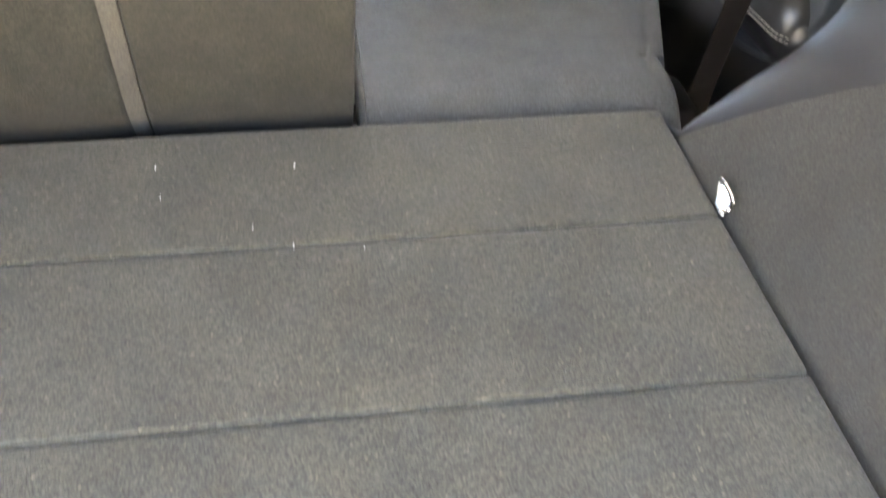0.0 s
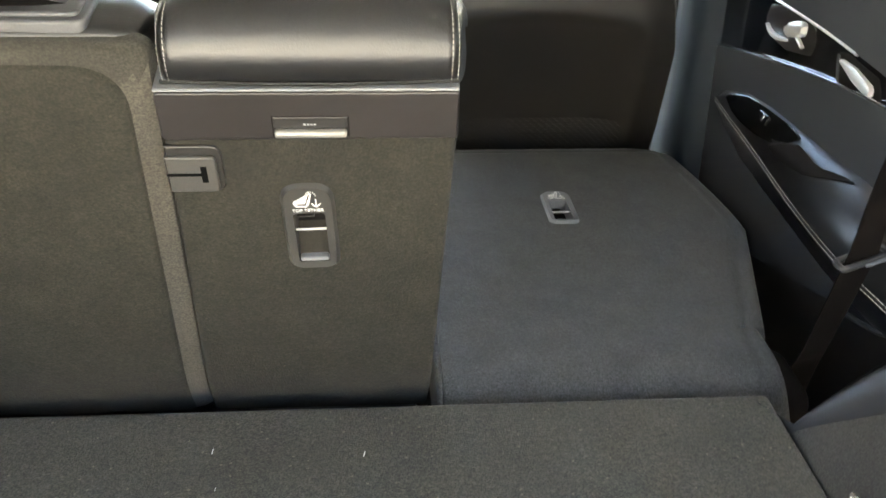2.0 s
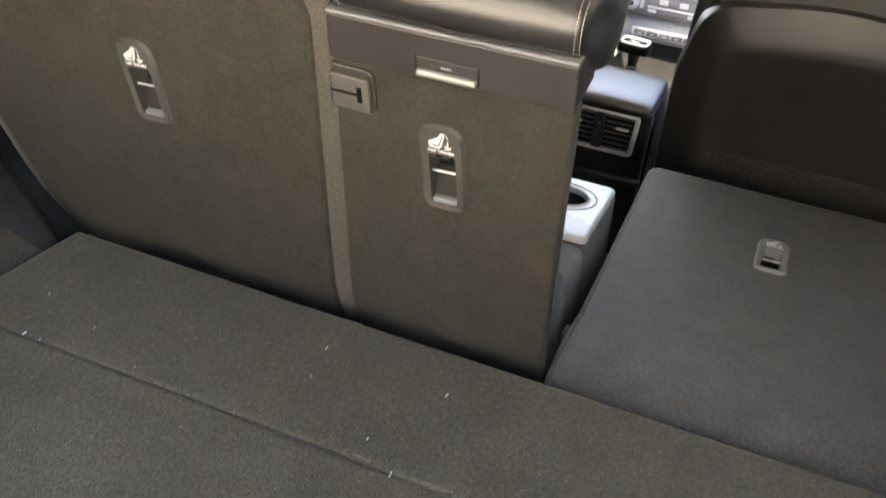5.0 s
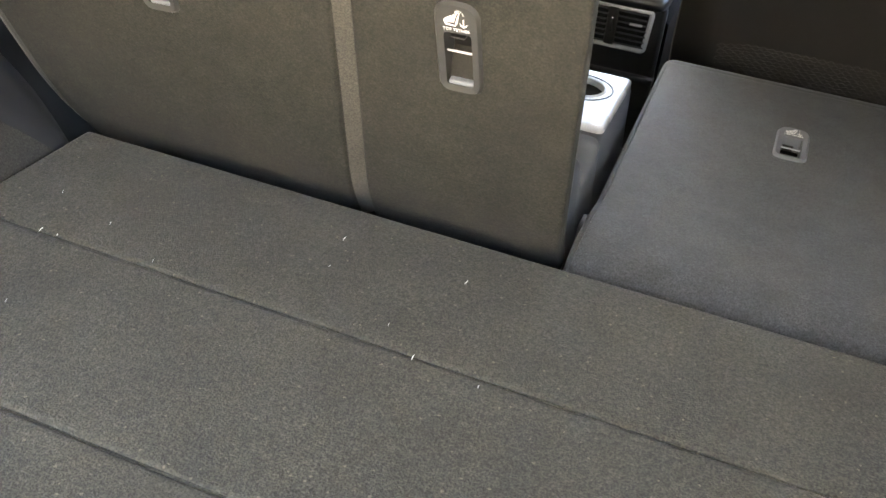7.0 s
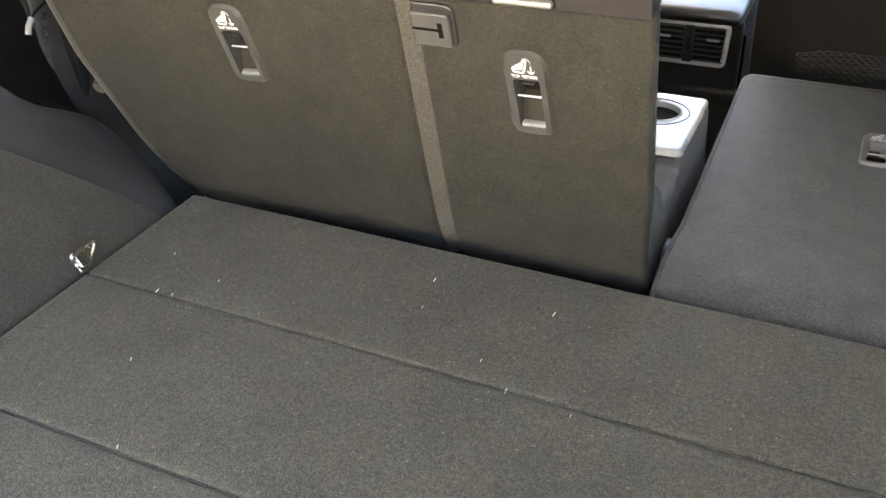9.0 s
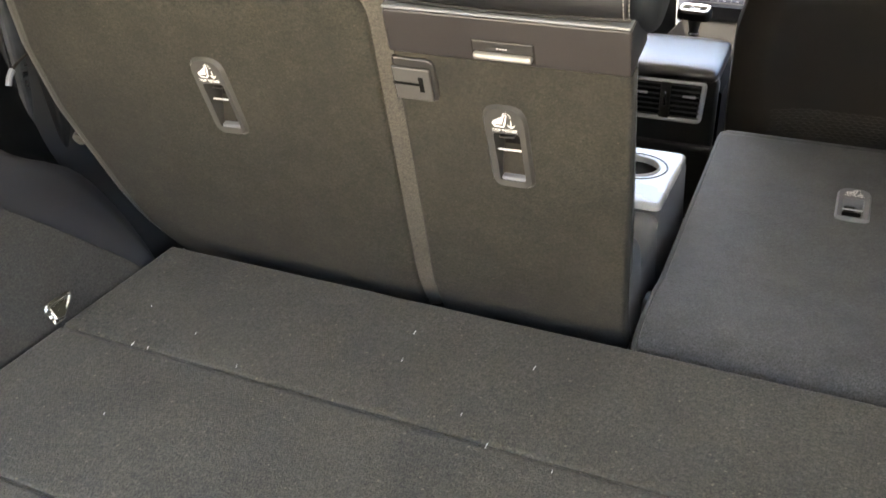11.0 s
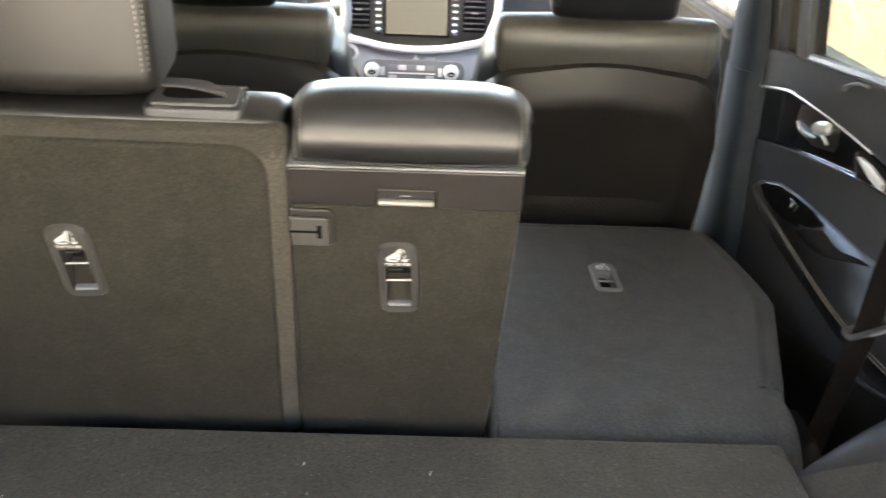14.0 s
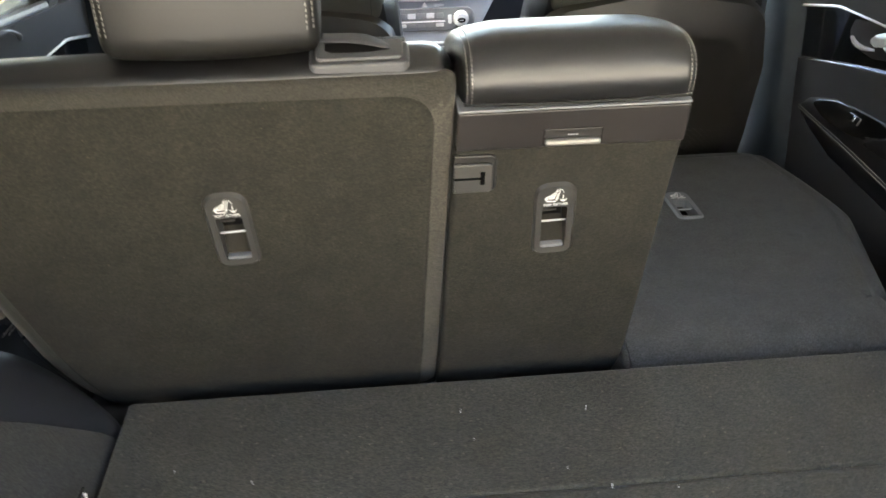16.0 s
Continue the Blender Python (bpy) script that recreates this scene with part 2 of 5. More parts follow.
def slab(outline, z0, z1, r=0.0, seg=3, back=False):
    """An outline raised from z0 to z1, its upper rim rounded by r."""
    bm = bmesh.new()
    vs = [bm.verts.new((p[0], p[1], z0)) for p in outline]
    f = bm.faces.new(vs)
    res = bmesh.ops.extrude_face_region(bm, geom=[f])
    top = [v for v in res["geom"] if isinstance(v, bmesh.types.BMVert)]
    for v in top:
        v.co.z = z1
    if r:
        rim = set(top)
        edges = [e for e in bm.edges if e.verts[0] in rim and e.verts[1] in rim]
        if back:
            edges += [e for e in bm.edges if e.verts[0] not in rim and e.verts[1] not in rim]
        bmesh.ops.bevel(bm, geom=edges, offset=r, segments=seg, profile=0.5, affect="EDGES")
        flat = max((f for f in bm.faces if f.normal.z * (1 if z1 > z0 else -1) > 0.99), key=lambda f: f.calc_area())
        bmesh.ops.inset_region(bm, faces=[flat], thickness=min(r, 0.004) * 0.3, use_even_offset=False)
    return bm


def loft(rings, cap=True, loop=True):
    """Skins a row of rings of equal length."""
    bm = bmesh.new()
    rows = [[bm.verts.new(p) for p in ring] for ring in rings]
    n = len(rows[0])
    for a, b in zip(rows, rows[1:]):
        for i in range(n if loop else n - 1):
            j = (i + 1) % n
            bm.faces.new((a[i], a[j], b[j], b[i]))
    if cap and loop:
        bm.faces.new(rows[0])
        bm.faces.new(rows[-1][::-1])
    return bm


def tube(path, r, n=8, closed=False, flat=1.0, up=(0, 0, 1)):
    """A round bar along a path; flat squeezes it along up."""
    path = [Vector(p) for p in path]
    rings, k, u0 = [], len(path), Vector(up)
    for i, p in enumerate(path):
        a = path[i - 1] if (i or closed) else path[0]
        b = path[(i + 1) % k] if (i < k - 1 or closed) else path[-1]
        t = (b - a).normalized()
        s = t.cross(u0)
        s = s.normalized() if s.length > 1e-4 else Vector((1, 0, 0))
        u = s.cross(t).normalized()
        rings.append([p + r * (math.cos(q) * s + flat * math.sin(q) * u) for q in [2 * math.pi * j / n for j in range(n)]])
    if closed:
        rings.append(rings[0])
        bm = loft(rings, cap=False)
        bmesh.ops.remove_doubles(bm, verts=bm.verts, dist=1e-6)
        return bm
    return loft(rings)


def curve(pts, n=8):
    """A smooth path through points (Catmull-Rom)."""
    P = [Vector(p) for p in pts]
    out = []
    for i in range(len(P) - 1):
        a, b, c, d2 = P[max(i - 1, 0)], P[i], P[i + 1], P[min(i + 2, len(P) - 1)]
        for j in range(n):
            t = j / n
            out.append(0.5 * (2 * b + (c - a) * t + (2 * a - 5 * b + 4 * c - d2) * t * t + (3 * b - a - 3 * c + d2) * t ** 3))
    return out + [P[-1]]


def sheet(rows, thick):
    """A surface through rows of points, with thickness."""
    bm = loft(rows, cap=False, loop=False)
    bmesh.ops.recalc_face_normals(bm, faces=bm.faces)
    bmesh.ops.solidify(bm, geom=bm.faces[:], thickness=thick)
    return bm


def bolster(profile, x0, x1, r, n=6, crown=0.0):
    """A padded roll: a closed (y, z) profile run along x, with its ends rounded in by r."""
    P = [Vector(p) for p in profile]
    k = len(P)
    normals = []
    area = sum(P[i].x * P[(i + 1) % k].y - P[(i + 1) % k].x * P[i].y for i in range(k))
    for i in range(k):
        t = (P[(i + 1) % k] - P[i - 1]).normalized()
        normals.append(Vector((-t.y, t.x)) * (1 if area > 0 else -1))
    rings = []
    xs = [(x0 + r * (1 - math.cos(q)), r * (1 - math.sin(q))) for q in [math.pi / 2 * j / n for j in range(n + 1)]]
    mid = [(x0 + r + (x1 - x0 - 2 * r) * j / 6, 0.0) for j in range(1, 6)]
    for x, inset in xs + mid + [(x0 + x1 - x, i) for x, i in reversed(xs)]:
        lift = crown * (1 - ((2 * x - x0 - x1) / (x1 - x0)) ** 2)
        rings.append([(x, p.x + q.x * (inset - lift), p.y + q.y * (inset - lift)) for p, q in zip(P, normals)])
    return loft(rings)


def stitches(path, step=0.0062, length=0.0036, r=0.00065, up=(0, 0, 1)):
    """A row of thread stitches along a path."""
    P = [Vector(p) for p in path]
    bms, carry = [], 0.0
    for a, b in zip(P, P[1:]):
        seg = (b - a).length
        if seg < 1e-6:
            continue
        t = (b - a) / seg
        while carry < seg:
            c = a + t * carry
            bms.append(tube([c - t * length / 2, c, c + t * length / 2], r, 5, up=up))
            carry += step
        carry -= seg
    return join(*bms)


# ---- ground and the car's shell ----
bm = bmesh.new()
bmesh.ops.create_grid(bm, x_segments=8, y_segments=8, size=400)
move(bm, Matrix.Translation((0, 0, -0.78)))
single("ground", bm, CONCRETE, "pale beige concrete drive under the car", "ground", "structure")


# unseen wall added to keep sun and sky off the car's left
single("shade_wall", box(-2.6, -2.3, -2.0, 2.0, -0.78, 3.6, 0.02), PLASTER, "plain brown rendered wall, added out of view to shade the car's left", "wall", "structure")
# unseen wall added so light and reflections from behind turn warm
single("warm_bounce_wall", box(-7.0, 7.0, -6.3, -6.0, -0.78, 2.6, 0.02), BRICK, "plain cream rendered wall, added unseen behind the car to warm its light", "wall", "structure")


def side_wall(flip, name):
    """One side of the body: lower skin, roof rail and pillars, thick, with window openings between them."""
    side = thing(name, (CX, 0, -0.55), "dark painted car body side with window openings", "car body", kind="structure")
    def put(pn, b, m):
        return part(pn, mirror(b) if flip else b, m, side)
    put("lower_skin", box(0.70, 0.76, -0.88, 2.95, -0.55, 0.375, 0.015), PAINT)
    put("roof_rail", sheet([[(0.70, -0.90, 0.74), (0.70, 1.35, 0.78), (0.72, 2.2, 0.42)], [(0.60, -0.90, 0.84), (0.60, 1.30, 0.88), (0.66, 2.2, 0.48)]], 0.04), PAINT)
    put("rear_pillar", sheet([[(0.72, -0.90, 0.37), (0.68, -0.90, 0.78)], [(0.72, -0.70, 0.37), (0.68, -0.62, 0.78)]], 0.05), PAINT)
    put("quarter_trim", box(0.640, 0.700, -0.70, -0.56, 0.36, 0.80, 0.01), HEADLINER)
    put("quarter_pane", loft([[(0.664, -0.02, 0.37), (0.668, -0.02, 0.37), (0.668, -0.57, 0.37), (0.664, -0.57, 0.37)], [(0.634, -0.12, 0.80), (0.638, -0.12, 0.80), (0.638, -0.57, 0.80), (0.634, -0.57, 0.80)]]), PRIVACY)
    return side


side_wall(False, "body_side_right")
side_wall(True, "body_side_left")



def roof_piece(x0, x1, ys):
    xs = [x0 + (x1 - x0) * i / 6 for i in range(7)]
    return sheet([[(x, y, z - 0.05 * ((x - CX) / 0.75) ** 2) for x in xs] for y, z in ys], 0.03)


bm = roof_piece(-0.90, 0.63, ((-0.92, 0.85), (-0.5, 0.88), (-0.1, 0.895), (0.55, 0.905), (1.25, 0.893), (1.32, 0.88)))
single("ceiling", bm, HEADLINER, "pale grey cloth headliner under the roof", "ceiling", "structure")
bm = sheet([[(-0.85, y, z), (CX, y, z + 0.02), (0.58, y, z)] for y, z in ((-0.95, 0.90), (-1.35, 1.10), (-1.75, 1.22), (-1.95, 1.10))], 0.04)
single("tailgate", bm, PAINT, "raised dark tailgate over the open boot", "tailgate", "structure")
bm = sheet([[(-0.84, 1.33, 0.86), (CX, 1.36, 0.88), (0.57, 1.33, 0.86)], [(-0.90, 2.45, 0.34), (CX, 2.60, 0.34), (0.63, 2.45, 0.34)]], 0.005)
ob = single("windshield", bm, GLASS, "clear sloping windshield glass", "window", "structure")
ob.visible_shadow = False
single("underfloor", box(-1.0, 0.73, -0.9, 2.9, -0.56, -0.46, 0.01), DARK, "dark carpeted car underfloor", "floor", "structure")
single("engine_bulkhead", box(-1.0, 0.73, 2.62, 2.9, -0.46, 0.33, 0.02), PAINT, "dark painted front bulkhead and bonnet", "car body", "structure")

# ---- cargo floor ----
floor = thing("floor", (CX, -0.5, -0.04), "dark grey-brown carpeted cargo floor in folding panels", "cargo floor", kind="structure")
FX0, FX1 = -0.687, 0.417
for y0, y1 in ((-0.2575, -0.028), (-0.4990, -0.2585), (-0.900, -0.5000)):
    b = box(FX0, FX1, y0, y1, -0.03, 0.0, 0.0065, 4)
    part("floor_panel", b, CARPET, floor)
for y in (-0.2580, -0.4995):
    pts = [(x, y + 0.0008 * math.sin(x * 31), -0.0052 + 0.0005 * math.sin(x * 23)) for x in [FX0 + 0.006 + (FX1 - FX0 - 0.012) * i / 60 for i in range(61)]]
    part("fold_seam", tube(pts, 0.0032, 8, flat=0.8), CARPET, floor)
single("cargo_well", box(FX0 + 0.02, FX1 - 0.02, -0.88, -0.06, -0.46, -0.032, 0.01), DARK, "dark storage box under the cargo floor", "floor support", "structure")

# lint on the carpet
rng = random.Random(4)
bits = []
spots = [(-0.240, -0.102), (-0.074, -0.114), (-0.077, -0.263), (-0.564, -0.258), (-0.540, -0.258), (-0.412, -0.248), (-0.501, -0.380), (-0.600, -0.179), (-0.417, -0.496), (-0.122, -0.226),
         (-0.503, -0.209), (0.000, -0.273), (-0.229, -0.160)]
for i, (x, y) in enumerate(spots):
    l = 0.0056 if i < 4 else rng.uniform(0.0022, 0.0042)
    a = rng.uniform(1.2, 1.9)
    bits.append(tube([(x - l / 2 * math.cos(a), y - l / 2 * math.sin(a), 0.0010), (x, y, 0.0026), (x + l / 2 * math.cos(a), y + l / 2 * math.sin(a), 0.0034)], 0.00048 if i < 4 else rng.uniform(0.00018, 0.00030), 5))
single("lint", join(*bits), WHITE, "tiny pale lint specks on the cargo carpet", "lint", "stuff")


# ---- side panels of the boot ----
def boot_side(flip):
    name = "boot_side_left" if flip else "boot_side_right"
    side = thing(name, (2 * CX - 0.55 if flip else 0.55, -0.4, -0.03), "dark carpeted boot side panel over the wheel arch", "side trim", kind="structure")
    def put(pn, b, m, parent=side, label="", sharp=35):
        return part(pn, mirror(b) if flip else b, m, parent, label, sharp)
    front = curve([(0.423, -0.085, -0.03), (0.432, -0.099, 0.0), (0.485, -0.153, 0.065), (0.55, -0.200, 0.118), (0.62, -0.235, 0.165), (0.68, -0.25, 0.28), (0.70, -0.26, 0.40)], 5)
    rows = [front]
    for k in range(1, 9):
        t = k / 8
        rows.append([Vector((p.x + 0.004 * math.sin(t * 3), p.y + (-0.9 - p.y) * t, p.z)) for p in front])
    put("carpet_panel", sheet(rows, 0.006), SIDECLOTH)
    gap = curve([(0.43, -0.055, -0.06), (0.46, -0.045, -0.04), (0.53, -0.02, 0.0), (0.60, -0.005, 0.04), (0.66, 0.0, 0.10), (0.69, -0.01, 0.24), (0.70, -0.03, 0.40)], 5)
    if flip:
        ridge = [(0.424, -0.062, -0.03), (0.434, -0.064, 0.004), (0.487, -0.061, 0.068), (0.55, -0.070, 0.121), (0.615, -0.140, 0.168), (0.675, -0.20, 0.285), (0.70, -0.22, 0.40)]
    else:
        ridge = [(0.424, -0.080, -0.03), (0.434, -0.088, 0.004), (0.487, -0.099, 0.068), (0.55, -0.100, 0.121), (0.615, -0.070, 0.170), (0.675, -0.030, 0.285), (0.70, -0.034, 0.40)]
    ridge = curve(ridge, 5)
    rows = [[a.lerp(c, k / 5) + Vector((0.003, 0.003, -0.002)) * (1 - k / 5) + Vector((0, 0, 0.006 * math.sin(math.pi * k / 5))) for a, c in zip(front, ridge)] for k in range(6)]
    rows += [[c.lerp(d, t) + Vector((0.010 * math.sin(math.pi * t) * 0.5, 0, 0.010 * math.sin(math.pi * t))) for c, d in zip(ridge, gap)] for t in (0.06, 0.13)]
    put("front_trim", sheet(rows, 0.004), SIDETRIM, label="smooth grey plastic trim round the wheel arch", sharp=70)
    # black sheet takes the place of the shade in the gap
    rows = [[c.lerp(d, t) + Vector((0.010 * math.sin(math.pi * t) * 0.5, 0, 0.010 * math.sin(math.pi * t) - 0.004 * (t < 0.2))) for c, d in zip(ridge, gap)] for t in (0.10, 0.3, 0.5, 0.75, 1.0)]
    put("gap_shade", sheet(rows, 0.004), BLACK, label="black sheet standing in for the shade of the gap beside the seat", sharp=70)
    if flip:
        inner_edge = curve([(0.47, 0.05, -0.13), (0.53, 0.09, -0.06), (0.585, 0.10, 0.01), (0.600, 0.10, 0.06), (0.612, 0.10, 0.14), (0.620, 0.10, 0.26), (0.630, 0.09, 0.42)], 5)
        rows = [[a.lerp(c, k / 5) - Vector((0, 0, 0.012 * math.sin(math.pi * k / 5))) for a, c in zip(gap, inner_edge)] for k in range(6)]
        put("lower_pillar_trim", sheet(rows, 0.004), DARKTRIM, label="black plastic trim beside the seat")
    # tie-down hook
    hook = put("tie_down_hook", move(slab(rounded([(-0.027, -0.017), (-0.003, -0.017), (-0.003, 0.004), (-0.027, 0.004)], 0.005), 0, 0.005, 0.002), HOOK), STEEL, label="bright chrome tie-down hook")
    loop = [(-0.014, -0.008, 0.005), (-0.027, 0.004, 0.010), (-0.030, 0.012, 0.014), (-0.024, 0.016, 0.016), (0.0, 0.0175, 0.016), (0.022, 0.016, 0.013), (0.026, 0.012, 0.009), (0.016, 0.002, 0.006), (-0.004, -0.009, 0.005)]
    put("hook_loop", move(tube(curve(loop, 4), 0.0038, 8), HOOK), STEEL, hook)
    put("hook_tongue", move(slab(rounded([(-0.026, -0.012), (-0.006, -0.014), (0.018, 0.010), (0.010, 0.014), (-0.024, 0.012)], 0.004), 0.006, 0.0105, 0.002), HOOK @ pose(0, 0, 0, 0, 8, 0)), STEEL, hook)
    put("hook_bar", move(tube([(-0.029, -0.006, 0.006), (-0.015, -0.006, 0.008), (-0.001, -0.006, 0.006)], 0.0032, 8), HOOK), STEEL, hook)
    return side


HOOK = Matrix.Translation((0.420, -0.250, 0.017)) @ Matrix.Scale(0.78, 4) @ Matrix(((0.0, 0.64, -0.77, 0), (1.0, 0.0, 0.0, 0), (0.0, 0.77, 0.64, 0), (0, 0, 0, 1)))
boot_side(False)
boot_side(True)

# ---- rear seat backs ----
def words(text, size):
    """Raised print in the built-in font, centred on its baseline."""
    cu = bpy.data.curves.new("print", "FONT")
    cu.body, cu.size, cu.align_x, cu.extrude, cu.resolution_u = text, size, "CENTER", 0.0002, 2
    ob = new("print", cu)
    me = bpy.data.meshes.new_from_object(ob)
    bm = bmesh.new()
    bm.from_mesh(me)
    bpy.data.objects.remove(ob)
    bpy.data.meshes.remove(me)
    return bm


LEAN = radians(17.0)
BACK = Matrix(((1, 0, 0, 0), (0, -math.sin(LEAN), -math.cos(LEAN), 0), (0, math.cos(LEAN), -math.sin(LEAN), 0), (0, 0, 0, 1)))


def tether_pocket(parent, m, mat=None):
    """A child-seat tether pocket: grey bezel with a printed sign, a dark recess, an anchor bar and a pale lip."""
    oval = rounded([(-0.0265, -0.057), (0.0265, -0.057), (0.0265, 0.060), (-0.0265, 0.060)], [0.015, 0.015, 0.022, 0.022], 6)
    hole = rounded([(-0.0155, -0.046), (0.0155, -0.046), (0.0155, 0.022), (-0.0155, 0.022)], 0.004, 6)
    bm = bmesh.new()
    a = [bm.verts.new((p[0], p[1], -0.001)) for p in oval]
    c = [bm.verts.new((p[0] * 0.86, p[1] * 0.94, 0.0045)) for p in oval]
    h = [bm.verts.new((p[0], p[1], 0.0030)) for p in hole]
    g = [bm.verts.new((p[0] * 0.92, p[1] * 0.96, -0.022)) for p in hole]
    n = len(a)
    for p, q in ((a, c), (c, h), (h, g)):
        for i in range(n):
            bm.faces.new((p[i], p[(i + 1) % n], q[(i + 1) % n], q[i]))
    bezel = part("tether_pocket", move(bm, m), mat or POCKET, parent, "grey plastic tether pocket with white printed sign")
    part("pocket_floor", move(slab([(p[0], p[1]) for p in hole], -0.0225, -0.0215), m), DARK, bezel)
    part("pocket_ramp", move(loft([[(-0.0150, -0.044, -0.004), (0.0150, -0.044, -0.004)], [(-0.0150, -0.012, -0.019), (0.0150, -0.012, -0.019)], [(-0.0150, -0.010, -0.0205), (0.0150, -0.010, -0.0205)]], cap=False, loop=False), m), RAMP, bezel)
    part("anchor_bar", move(tube([(-0.0155, -0.006, -0.004), (0, -0.006, -0.004), (0.0155, -0.006, -0.004)], 0.0012, 8), m), PALE, bezel)
    part("lower_lip", move(box(-0.0145, 0.0145, -0.0475, -0.0415, -0.010, 0.0022, 0.0026, 3), m), GREY, bezel)
    part("inner_tab", move(box(-0.013, 0.004, 0.008, 0.0105, -0.016, -0.006, 0.001), m), SATIN, bezel)
    # a child seat, its strap of dots and an anchor
    sign = [slab([(-0.0153, 0.0385), (-0.0125, 0.0325), (-0.0005, 0.0318), (0.0002, 0.0334), (-0.0112, 0.0342), (-0.0135, 0.0392)], 0.0046, 0.0050)]
    for k in range(5):
        x0, y0 = -0.0128 + k * 0.0022, 0.0362 + k * 0.0002
        x1, y1 = -0.0136 + k * 0.0034, 0.0420 + k * 0.0021
        sign.append(slab([(x0, y0), (x0 + 0.0016, y0), (x1 + 0.0022, y1), (x1, y1 - 0.0012)], 0.0046, 0.0050))
    sign += [slab(q, 0.0046, 0.0050) for q in ([(-0.0012, 0.0345), (0.0016, 0.0345), (0.0052, 0.0500), (0.0040, 0.0500)], [(0.0014, 0.0500), (0.0052, 0.0500), (0.0052, 0.0510), (0.0016, 0.0510)])]
    for k in range(7):
        q = math.radians(165 - k * 26)
        sign.append(slab([(0.0046 + 0.0050 * math.cos(q) + sx * 0.0006, 0.0490 + 0.0052 * math.sin(q) - k * 0.0003 + sy * 0.0006) for sx, sy in ((-1, -1), (1, -1), (1, 1), (-1, 1))], 0.0046, 0.0050))
    sign.append(slab([(0.0088, 0.0322), (0.0100, 0.0322), (0.0100, 0.0430), (0.0088, 0.0430)], 0.0046, 0.0050))
    sign.append(slab([(0.0046, 0.0372), (0.0062, 0.0335), (0.0094, 0.0312), (0.0128, 0.0335), (0.0146, 0.0372), (0.0118, 0.0350), (0.0094, 0.0336), (0.0070, 0.0350)], 0.0046, 0.0050))
    sign.append(move(words("TOP TETHER", 0.0058), Matrix.Translation((0, 0.0250, 0.0047))))
    part("printed_sign", move(join(*sign), m @ Matrix.Translation((0, 0.0360, 0)) @ Matrix.Diagonal((0.90, 0.90, 1, 1)) @ Matrix.Translation((0, -0.0360, 0))), WHITE, bezel)


def seat_frame(u, v, w=0.0):
    return BACK @ Matrix.Translation((u, v, w))


def opening(m, n=7):
    """The outline of a tether pocket's opening, turned as the pocket is, in the seat's own plane."""
    hole = rounded([(-0.0215, -0.053), (0.0215, -0.053), (0.0215, 0.056), (-0.0215, 0.056)], [0.013, 0.013, 0.019, 0.019], n)
    q = BACK.inverted() @ m
    return [(q @ Vector((p[0], p[1], 0))).xy for p in hole]


def fill_between(bm, outer, hole, z, depth):
    """Fills from a ring of vertices to a hole, and gives the hole its walls."""
    inner = [bm.verts.new((p[0], p[1], z)) for p in hole]
    low = [bm.verts.new((p[0], p[1], z - depth)) for p in hole]
    k = len(inner)
    edges = []
    for ring in (outer, inner):
        for i in range(len(ring)):
            a_, b_ = ring[i], ring[(i + 1) % len(ring)]
            edges.append(bm.edges.get((a_, b_)) or bm.edges.new((a_, b_)))
    bmesh.ops.triangle_fill(bm, edges=edges, use_beauty=True, normal=(0, 0, 1))
    for i in range(k):
        bm.faces.new((inner[i], inner[(i + 1) % k], low[(i + 1) % k], low[i]))


def bottom_roll(bm):
    """Rounds the foot of a seat back in, away from the floor's edge."""
    for v in (0.055, 0.042, 0.030, 0.020, 0.010, 0.0, -0.02):
        bmesh.ops.bisect_plane(bm, geom=bm.verts[:] + bm.edges[:] + bm.faces[:], plane_co=(0, v, 0), plane_no=(0, 1, 0))
    for v in bm.verts:
        v.co.z -= 1.5 * max(0.055 - v.co.y, 0.0) ** 2
    return bm


# left back, upright
LEFT_POCKET = seat_frame(-0.505, 0.293, 0.0) @ pose(0, 0, 0, 0, 0, 3)
MID_POCKET = seat_frame(-0.121, 0.281, 0.0) @ pose(0, 0, 0, 0, 0, 2)
left = thing("rear_seat", (-0.53, 0.04, -0.46), "upright rear seat back with brown-grey carpeted rear and black leather top", "car seat", "rear seats")
outline = rounded([(-0.738, -0.07), (-0.262, -0.07), (-0.240, 0.486), (-0.795, 0.490), (-0.828, 0.33), (-0.828, 0.22), (-0.791, 0.07)], [0.02, 0.01, 0.016, 0.05, 0.1, 0.1, 0.1], 10)
shell = [(p[0] if p[1] < 0.3 else -0.53 + (p[0] + 0.53) * 0.985, min(p[1], 0.456)) for p in outline]
bm = slab(shell, -0.07, -0.0285)
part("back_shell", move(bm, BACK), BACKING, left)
inner = rounded([(-0.716, -0.07), (-0.289, -0.07), (-0.267, 0.466), (-0.770, 0.472), (-0.802, 0.33), (-0.801, 0.23), (-0.766, 0.085)], [0.01, 0.01, 0.050, 0.05, 0.1, 0.1, 0.1], 10)
steps = ((0.0, -0.0260), (0.04, -0.0165), (0.12, -0.0100), (0.50, -0.0072), (0.80, -0.0062), (0.90, -0.0048), (0.96, -0.0030), (1.0, -0.0015))
rows = [[(o[0] + (q[0] - o[0]) * t, o[1] + (q[1] - o[1]) * t, w) for o, q in zip(outline, inner)] for t, w in steps]
rim, strip = bmesh.new(), bmesh.new()
